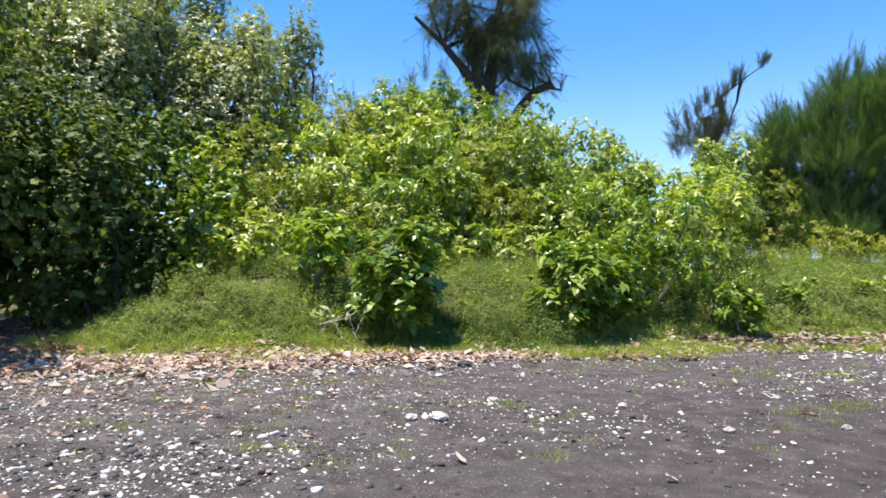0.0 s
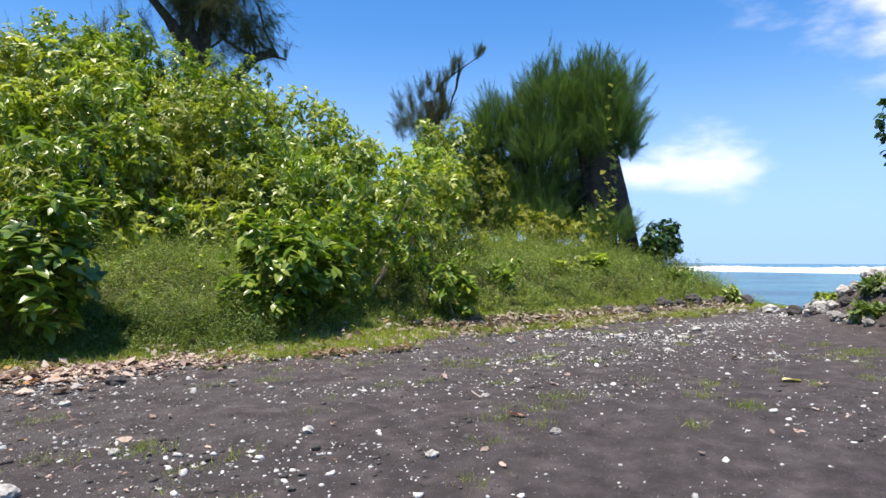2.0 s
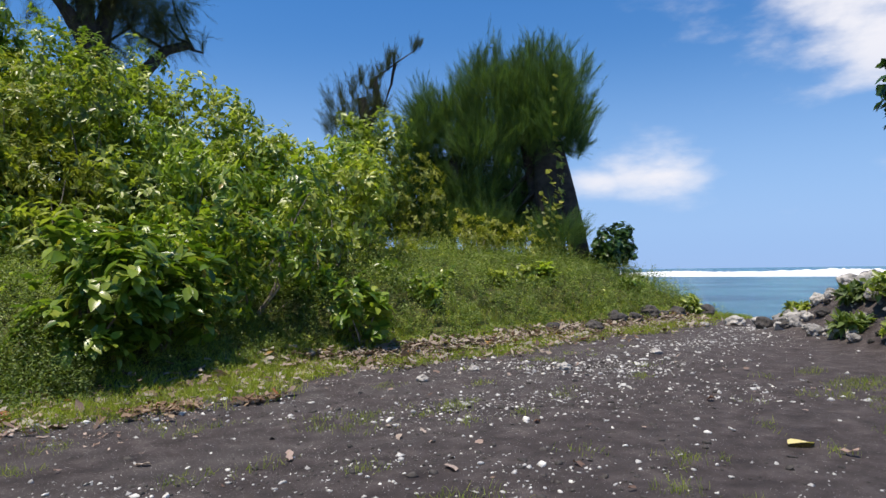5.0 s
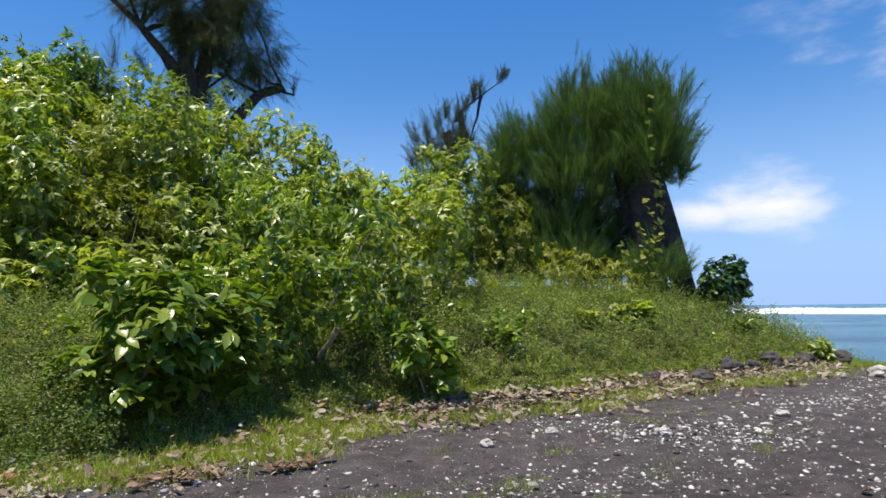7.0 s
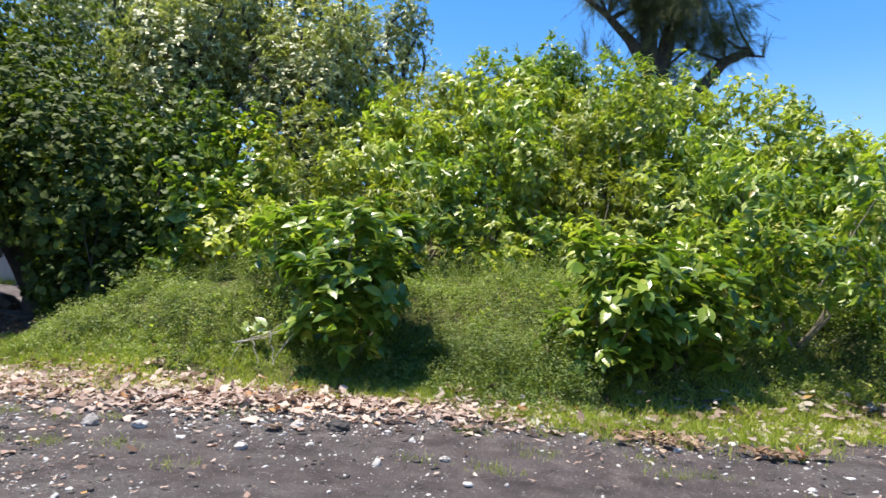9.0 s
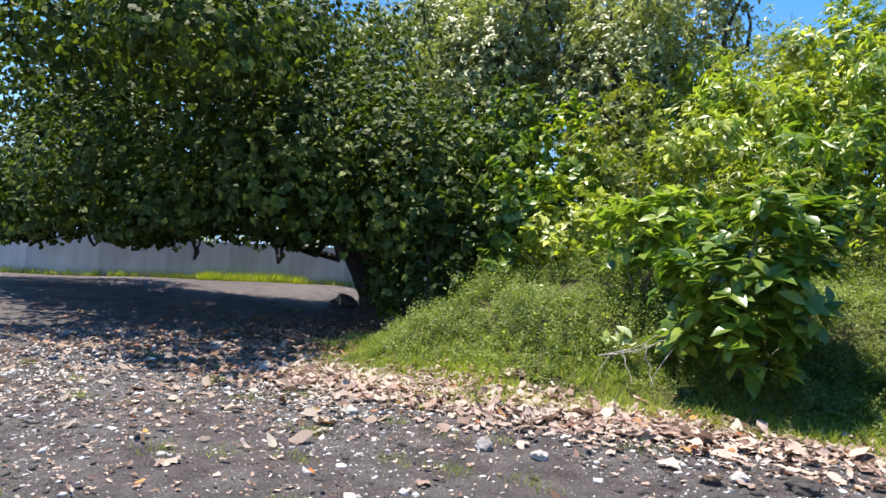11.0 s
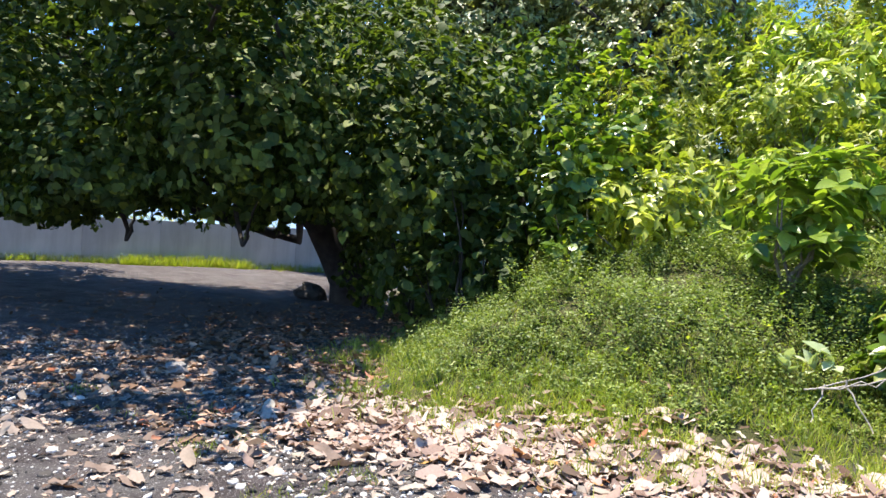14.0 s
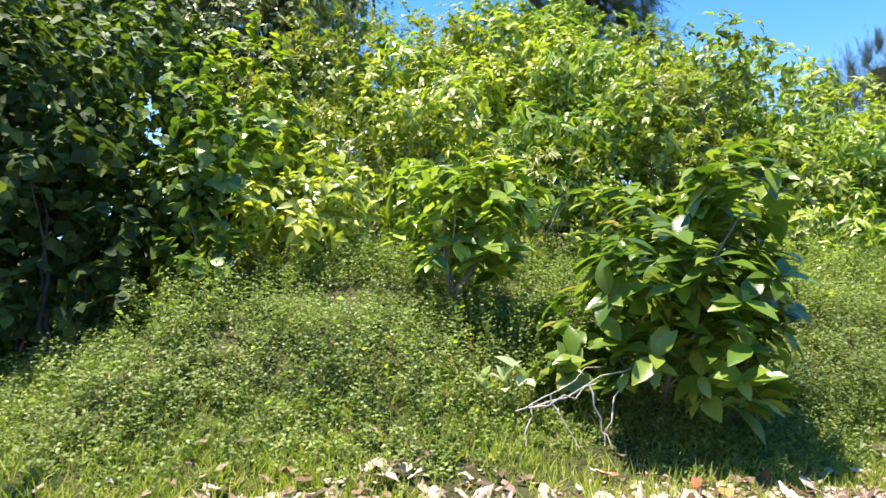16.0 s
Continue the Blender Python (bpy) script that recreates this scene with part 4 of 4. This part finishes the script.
weeds("weeds", 10500, -7.0, 9.5, 0.75, 5.5, 71, M_WEED, 0.52, 0.038, 30, "low tangled green weeds covering the bank")
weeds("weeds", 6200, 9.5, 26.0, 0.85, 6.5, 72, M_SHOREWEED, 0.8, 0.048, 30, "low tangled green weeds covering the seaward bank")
weeds("weeds", 2200, 0.9, 5.2, 0.1, 1.5, 79, M_WEED, 0.62, 0.038, 26, "low tangled weeds round the foot of the bushes")
pk = random.Random(15)
for i in range(12):
    px_, u_ = pk.uniform(8.8, 23.5), pk.uniform(1.0, 3.4)
    py_ = 10.5 + 0.04 * px_ + u_
    shrub("bank_plant", px_, py_, float(land(px_, py_)) + pk.uniform(0.4, 0.65), pk.uniform(0.25, 0.45), pk.choice(("bright", "dark", "young")), 800 + i, "low leafy plant among the weeds of the seaward bank", "plant", "leafy plants on the bank", 0.8)
weeds("creeper", 900, -6.0, 24.0, 1.2, 5.5, 73, M_FRESH, 0.45, 0.075, 9, "patches of broader light green creeper among the weeds", 0.35)
rng = np.random.default_rng(74)
gx_, gy_ = rng.uniform(-6.5, 25, 66000), rng.uniform(9.0, 13.8, 66000)
gu = verge(gx_, gy_)
bare = (gx_ > 8.5) & (np.abs(inland(gx_, gy_) - 0.6) < 0.28) & (rng.random(len(gx_)) < 0.8)   # where the leaves lie
ok = ~bare & (rng.random(len(gu)) < 0.35 + 0.65 * smooth(-5.0, -2.5, gx_)) & (gu > -0.35 + rng.normal(0, 0.2, len(gu))) & (inland(gx_, gy_) < 1.7 + rng.normal(0, 0.4, len(gu))) & (np.sin(gx_ * 2.2) * np.sin(gy_ * 3.1 + gx_) + rng.normal(0, 0.5, len(gu)) > -0.35)
grass("grass", gx_[ok], gy_[ok], 75, 0.15, "short yellow-green grass along the foot of the bank", 4)
tx, ty = [], []
for i in range(150):
    cx, cy = rng.uniform(-7, 15), rng.uniform(3.5, 9.6)
    k = rng.integers(6, 34)
    tx += list(cx + rng.normal(0, 0.12, k))
    ty += list(cy + rng.normal(0, 0.08, k))
for cx, cy in ((13.4, 4.8), (13.8, 4.6), (13.1, 4.7)):
    tx += list(cx + rng.normal(0, 0.22, 60))
    ty += list(cy + rng.normal(0, 0.16, 60))
grass("grass_tufts", np.array(tx), np.array(ty), 76, 0.085, "small scattered tufts of grass in the black sand", 3)
# long grass under the far wall
wx = rng.uniform(0, 1, 900)
WA, WB = np.array((-33.0, 9.5)), np.array((-14.5, 34.5))
wd = (WB - WA) / np.linalg.norm(WB - WA)
wn_ = np.array((wd[1], -wd[0]))
fp = WA + (WB - WA) * wx[:, None] + wn_ * np.abs(rng.normal(0.25, 0.3, (900, 1)))
grass("wall_grass", fp[:, 0], fp[:, 1], 77, 0.3, "long bright grass along the foot of the white wall", 9)
weeds_p = WA + (WB - WA) * rng.uniform(0.5, 0.66, (200, 1)) + wn_ * rng.uniform(0.2, 1.0, (200, 1))
grass("wall_grass", weeds_p[:, 0], weeds_p[:, 1], 78, 0.45, "bright tuft of tall grass by the white wall", 9)

# fallen leaves
rng = np.random.default_rng(81)


# whole, curled, torn and shrivelled leaves
LITTER_SHAPES = [leaf_shape((0.05, 0.26, 0.34, 0.24, 0.04), 0.12, 0.14), leaf_shape((0.03, 0.2, 0.13, 0.22, 0.1), 0.2, 0.24), leaf_shape((0.1, 0.34, 0.2, 0.3, 0.16), -0.1, 0.2), leaf_shape((0.04, 0.12, 0.17, 0.11, 0.02), 0.25, 0.18)]


def litter(name, x, y, seed, size, label, lift=0.02, mat=M_DEAD):
    r = np.random.default_rng(seed)
    n = len(x)
    p = np.stack([x, y, land(x, y) + lift + r.uniform(0, 0.03, n)], -1)
    a = r.uniform(0, 6.28, n)
    d = np.stack([np.cos(a), np.sin(a), r.normal(0, 0.22, n)], -1)
    nor = r.normal(0, 0.24, (n, 3))
    nor[:, 2] += np.where(r.random(n) < 0.5, 1.0, -1.0)
    size = size * np.clip(r.lognormal(-0.25, 0.5, n), 0.25, 1.7)
    chunks = []
    for k, shape in enumerate(LITTER_SHAPES):
        c = slice(k, None, len(LITTER_SHAPES))
        chunks.append(scatter(shape, p[c], d[c], nor[c], size[c], r, 0.06))
    return tagged(new(name, raw_mesh(name, *join(chunks), mat, True)), label, "fallen leaves", kind="stuff")


n = 6200
lx = np.minimum(rng.uniform(-4.6, 4.8, n), rng.uniform(-1.0, 8.5, n))
ly = 9.95 + 0.03 * lx - np.abs(rng.normal(0, 0.58, n)) * (0.75 + 0.2 * np.clip(-lx - 1, 0, 6) / 3) + rng.normal(0.45, 0.3, n) + 0.5 * np.clip(-lx - 4.5, 0, 4)
thin = rng.random(n) < 1 - 0.6 * smooth(0.0, 3.2, lx)
litter("leaf_litter", lx[thin], ly[thin], 82, 0.13, "thick drift of dry tan fallen leaves beside the track")
n = 5200
lx = rng.uniform(3.0, 23, n)
ly = 10.5 + 0.04 * lx + 0.25 * np.sin(lx * 0.9) + 0.15 * np.sin(lx * 2.3 + 1) + np.where(rng.random(n) < 0.25 + 0.5 * smooth(6, 11, lx), rng.normal(0.6, 0.2, n), rng.normal(0.0, 0.4, n))
keep_ = rng.random(n) < 0.3 + 0.7 * smooth(7.5, 10, lx)
lx, ly = lx[keep_], ly[keep_]
litter("leaf_litter", lx, ly, 83, 0.14, "dry fallen leaves strewn along the grass edge", 0.05)
# brown leaves, laid extra thick so their colour deepens the shade on the ground
n = 5200
lx, ly = rng.uniform(-15, -4, n), rng.uniform(8.5, 17.5, n)
ok = (inland(lx, ly) < 0.5) & (rng.random(n) < 0.25 + 0.75 * smooth(-13, -7, lx))
litter("leaf_litter", lx[ok], ly[ok], 84, 0.1, "brown fallen leaves in the shade of the tree", 0.02, M_BROWN)
lx, ly = np.concatenate([rng.normal(cx, s, k) for cx, cy, s, k in ((5.65, 9.6, 0.3, 140), (6.75, 9.4, 0.18, 50), (1.5, 10.5, 0.6, 90), (-2.0, 10.7, 0.8, 120), (15.5, 11.3, 1.2, 120))]), np.concatenate([rng.normal(cy, s * 0.5, k) for cx, cy, s, k in ((5.65, 9.6, 0.3, 140), (6.75, 9.4, 0.18, 50), (1.5, 10.5, 0.6, 90), (-2.0, 10.7, 0.8, 120), (15.5, 11.3, 1.2, 120))])
litter("leaf_litter", lx, ly, 86, 0.105, "small heaps of russet dead leaves on the grass edge", 0.05, M_BROWN)
n = 1500
lx, ly = rng.uniform(-10, -1.5, n), rng.uniform(6.0, 11.5, n)
ok = (inland(lx, ly) < 0.2) & (rng.random(n) < 0.35 + 0.65 * smooth(6.5, 9.5, ly))
litter("leaf_litter", lx[ok], ly[ok], 87, 0.13, "pale dry leaves scattered over the gravel near the tree", 0.01)
n = 15000
lx, ly = rng.uniform(-11, 6.0, n), rng.uniform(4.5, 11.0, n)
ok = (inland(lx, ly) < 0.2) & (rng.random(n) < np.maximum(smooth(3.5, -4.0, lx), 0.5 * smooth(7.8, 9.5, ly))) & (np.sin(lx * 2.3) * np.sin(ly * 2.9 + lx) + rng.normal(0, 0.5, n) > -0.1)
litter("leaf_crumbs", lx[ok], ly[ok], 88, 0.045, "crumbled bits of dry leaf strewn over the gravel", 0.004)
lx, ly = rng.uniform(-8.5, -4.0, 1500), rng.normal(12.0, 1.0, 1500)
ok = inland(lx, ly) < 0.4
litter("leaf_litter", lx[ok], ly[ok], 89, 0.11, "brown leaves banked against the foot of the thicket", 0.02, M_BROWN)
n = 170
lx, ly = rng.uniform(-6, 14, n), rng.uniform(2.5, 10, n)
litter("leaf_litter", lx, ly, 85, 0.1, "single dry leaves scattered on the sand", 0.005)

# coral pebbles
ICO_M = bmesh.new()
bmesh.ops.create_icosphere(ICO_M, subdivisions=1, radius=0.5)
ICO_V = np.array([v.co[:] for v in ICO_M.verts]) * np.array((1.0, 0.75, 0.36))
ICO_F = np.array([[v.index for v in f.verts] for f in ICO_M.faces])
ICO_M.free()


def pebbles(name, count, x0, x1, y0, y1, seed, size, label, mat):
    r = np.random.default_rng(seed)
    x, y = r.uniform(x0, x1, count * 5), r.uniform(y0, y1, count * 5)
    drift = 0.5 + 0.5 * np.sin(x * 0.8 + 1.1 * np.sin(y * 0.9)) * np.sin(y * 1.4 + 0.5 * x)
    keep = (r.random(len(x)) < (0.06 + 0.94 * drift ** 2) * np.clip(grit_share(x, y), 0, 1)) & (inland(x, y) < 0.25)
    x, y = x[keep][:count], y[keep][:count]
    p = np.stack([x, y, land(x, y) + 0.002], -1)
    a = r.uniform(0, 6.28, len(x))
    d = np.stack([np.cos(a), np.sin(a), r.normal(0, 0.15, len(x))], -1)
    nor = r.normal(0, 0.25, p.shape)
    nor[:, 2] += 1
    sz = np.minimum(size * r.lognormal(0, 0.7, len(x)), 0.12)
    return tagged(new(name, raw_mesh(name, *scatter((ICO_V, ICO_F), p, d, nor, sz, r, 0.1), mat)), label, "pebbles", kind="stuff")


pebbles("coral_pebbles", 22000, -11, 13, 2.2, 10.8, 91, 0.018, "white coral pebbles strewn over the black sand", M_CORAL)
pebbles("coral_pebbles", 2600, 11, 25, 2.5, 12, 92, 0.034, "white coral pebbles towards the shore", M_CORAL)
pebbles("dark_gravel", 15000, -9, 14, 2.2, 10.5, 93, 0.026, "dark basalt gravel in the sand", M_DARKSTONE)


def rock(name, x, y, size, mat, seed, label, group="", sink=0.25, flat=0.65, z=None):
    """A weathered stone, half bedded in the ground."""
    r = random.Random(seed)
    bm = bmesh.new()
    bmesh.ops.create_icosphere(bm, subdivisions=3, radius=0.5)
    off = Vector((r.uniform(0, 50), r.uniform(0, 50), r.uniform(0, 50)))
    for v in bm.verts:
        c = v.co.normalized()
        k = 1 + 0.38 * noise.noise(c * 1.6 + off) + 0.16 * noise.noise(c * 4.2 + off) + 0.06 * noise.noise(c * 10 + off)
        v.co = Vector((v.co.x, v.co.y * 0.8, v.co.z * flat)) * k * size
    me = bpy.data.meshes.new(name)
    bm.to_mesh(me)
    bm.free()
    me.materials.append(mat)
    ob = new(name, me)
    zz = float(land(x, y)) if z is None else z
    ob.location, ob.rotation_euler = (x, y, zz + size * flat * (0.5 - sink)), (r.uniform(-0.2, 0.2), r.uniform(-0.2, 0.2), r.uniform(0, 6.28))
    return tagged(ob, label, "rock", group)


for x, y, s, m, lab in ((1.02, 5.12, 0.2, M_STONE, "white coral stone on the black sand"), (0.72, 5.16, 0.15, M_STONE, "flat white coral stone on the black sand"), (3.34, 5.43, 0.13, M_STONE, "white coral stone on the black sand"),
                        (5.22, 4.11, 0.11, M_GREYSTONE, "flat grey stone on the black sand"), (3.9, 4.23, 0.12, M_STONE, "pale flat stone on the sand"), (5.62, 5.61, 0.1, M_STONE, "white coral stone on the black sand"),
                        (1.77, 5.73, 0.1, M_STONE, "white coral stone on the black sand"), (1.81, 8.93, 0.16, M_STONE, "white coral stone at the edge of the leaf drift"), (2.25, 8.98, 0.24, M_DARKSTONE, "dark flat stone beside the leaf drift"),
                        (-0.22, 8.39, 0.2, M_GREYSTONE, "grey stone beside the leaf drift"), (1.62, 8.06, 0.13, M_STONE, "flat pale stone on the sand"), (0.3, 8.45, 0.16, M_STONE, "white coral stone on the sand"), (3.52, 8.24, 0.11, M_STONE, "pale stone on the sand"),
                        (10.39, 9.3, 0.18, M_STONE, "white coral stone by the grass edge"), (9.21, 9.15, 0.2, M_STONE, "pale stone by the grass edge"), (11.57, 8.37, 0.24, M_STONE, "pale flat stone on the sand"), (14.2, 8.3, 0.22, M_STONE, "white coral stone on the sand"),
                        (-1.96, 8.54, 0.16, M_STONE, "white coral stone among the leaves"), (-6.6, 10.3, 0.3, M_GREYSTONE, "grey stone in the shade"), (21.4, 10.2, 0.6, M_STONE, "white coral boulder at the top of the beach"), (22.3, 9.9, 0.45, M_STONE, "white coral boulder at the top of the beach"), (20.4, 10.6, 0.3, M_STONE, "white coral stone near the beach")):
    rock("stone", x, y, s, m, int(x * 100 + y * 7), lab, "stones on the track", 0.2, 0.55)
# yellow leaf lying on the track
rr = np.random.default_rng(5)
tagged(new("yellow_leaf", raw_mesh("yellow_leaf", *scatter(leaf_shape((0.04, 0.24, 0.34, 0.22, 0.02), 0.1, 0.2), np.array([[9.48, 4.09, 0.05]]), np.array([[1.0, -0.3, 0.0]]), np.array([[0.0, 0.1, 1.0]]), [0.32], rr), M_YLEAF, True)), "large pale yellow leaf lying on the sand", "leaf")
rock("boulder", -11.8, 19.3, 0.95, M_DARKSTONE, 77, "dark boulder lying at the foot of the spreading tree", "", 0.25, 0.6)
# rocks along the bank's seaward foot and the rock mound across the track
rk = random.Random(9)
for i in range(8):
    x = 15.6 + i * 1.1 + rk.uniform(-0.45, 0.45)
    y = 12.05 + rk.uniform(-0.2, 0.35) + (i * 0.02)
    rock("bank_rock", x, y, rk.uniform(0.35, 0.9), M_DARKSTONE, 300 + i, "dark weathered rock at the foot of the bank", "rocks at the foot of the bank", 0.38)
for i in range(330):
    al, of = rk.uniform(-6.5, 4.8), rk.uniform(-2.2, 0.6)
    x, y = 19.3 + 0.60 * al + 0.80 * of, 4.2 + 0.80 * al - 0.60 * of
    rock("mound_rock", x, y, rk.choice((0.1, 0.15, 0.2, 0.26, 0.4)) * rk.uniform(0.8, 1.2) * (1.35 if of > -0.8 else 1.0), rk.choice((M_DARKSTONE, M_GREYSTONE, M_GREYSTONE, M_STONE, M_STONE)), 400 + i, rk.choice(("dark weathered rock in the heap beside the track", "grey broken rock in the heap beside the track")), "rocks heaped beside the track", 0.2, 0.75)
for x, y, s in ((18.7, 4.0, 0.8), (17.9, 2.9, 1.3), (17.1, 1.4, 1.6), (19.3, 5.3, 0.55)):
    rock("boulder", x, y, s, M_DARKSTONE, int(x * 10), "large dark boulder on top of the rock heap", "boulders on the rock heap", 0.2, 0.8)
for x, y, t, r, k in ((19.7, 6.6, 1.2, 0.35, "blade"), (18.2, 4.5, 1.6, 0.5, "blade"), (16.6, 4.0, 0.6, 0.45, "blade"), (20.6, 8.2, 0.7, 0.3, "bright"), (17.7, 5.2, 0.5, 0.35, "bright"), (18.9, 5.7, 1.75, 0.4, "bright"), (16.2, 3.3, 0.7, 0.5, "blade"), (18.6, 6.4, 0.5, 0.3, "blade"), (17.2, 4.4, 0.6, 0.35, "blade")):
    shrub("rock_plant", x, y, t, r, k, int(x * 31), "small green plant growing among the rocks", "plant", "plants among the rocks", 0.8)

# bleached sticks lying against the bush, and the pale plant behind them
st = np.random.default_rng(7)


def stick(a, b, r):
    g = limb(a, b, r * 0.72, r * 0.4, st, 7, 0.0, 0.13)
    v = g[0]
    ob = new("dead_stick", raw_mesh("dead_stick", v, g[1], M_STICK, True))
    tagged(ob, "thin bleached dead stick leaning in the weeds", "stick", "dead sticks by the bush")


for a, b, r in (((-0.05, 11.3, 0.56), (0.9, 11.35, 0.9), 0.011), ((-0.1, 11.25, 0.57), (0.5, 11.3, 0.75), 0.011), ((-0.2, 11.28, 0.54), (0.65, 11.5, 0.85), 0.01),
                ((0.1, 11.3, 0.66), (0.28, 11.15, 0.28), 0.012), ((0.4, 11.25, 0.76), (0.55, 11.12, 0.26), 0.012), ((0.75, 11.35, 0.82), (0.5, 11.15, 0.28), 0.012), ((-0.05, 11.3, 0.6), (-0.15, 11.15, 0.3), 0.01)):
    stick(a, b, r)
pl = plant("pale_plant", (-0.1, 11.9, float(land(-0.1, 11.9))), "low plant with upright pale dusty leaves", "plant")
pr = np.random.default_rng(8)
part("foliage", raw_mesh("foliage", *rosettes(np.array([[0, 0, 0.3], [0.15, 0, 0.35], [-0.2, 0, 0.3]]), np.array([[0, 0, 1.0]] * 3), L_BROAD, 0.25, 5, pr, 0.95, 0.0), M_PALE, True), pl)

# ---- the white wall ----
wall = new("wall_white")
wall.location = (0, 0, 0)
tagged(wall, "long weathered white concrete boundary wall", "wall", kind="structure")
length = float(np.linalg.norm(WB - WA))
ang = math.atan2(wd[1], wd[0])
bays = 11
for i in range(bays):
    a = WA + (WB - WA) * (i + 0.5) / bays
    bm = bmesh.new()
    bmesh.ops.create_cube(bm, size=1.0, matrix=Matrix.Diagonal((length / bays - 0.005, 0.18, 2.1, 1)))
    bmesh.ops.bevel(bm, geom=bm.edges[:], offset=0.004, segments=1, affect="EDGES")
    me = bpy.data.meshes.new("panel")
    bm.to_mesh(me)
    bm.free()
    me.materials.append(M_WALL)
    ob = part("panel", me, wall)
    ob.location, ob.rotation_euler = (a[0], a[1], 0.28 + 0.95), (0, 0, ang)
for x, y, t, r in ((-16.8, 34.5, 4.2, 1.6), (-20.5, 31.5, 3.8, 1.5), (-26.5, 24.5, 3.4, 1.4), (-30.0, 30.5, 4.6, 2.2), (-26.5, 33.0, 4.8, 2.2), (-22.5, 35.5, 4.8, 2.0), (-32.5, 24.0, 4.2, 1.9), (-33.5, 28.5, 5.2, 2.4), (-28.6, 34.5, 5.6, 2.6), (-25.0, 37.5, 5.6, 2.6)):
    shrub("garden_shrub", x, y, t, r, "yellow", int(-x * 10), "yellow-green shrub behind the white wall", "shrub", "shrubs behind the wall")
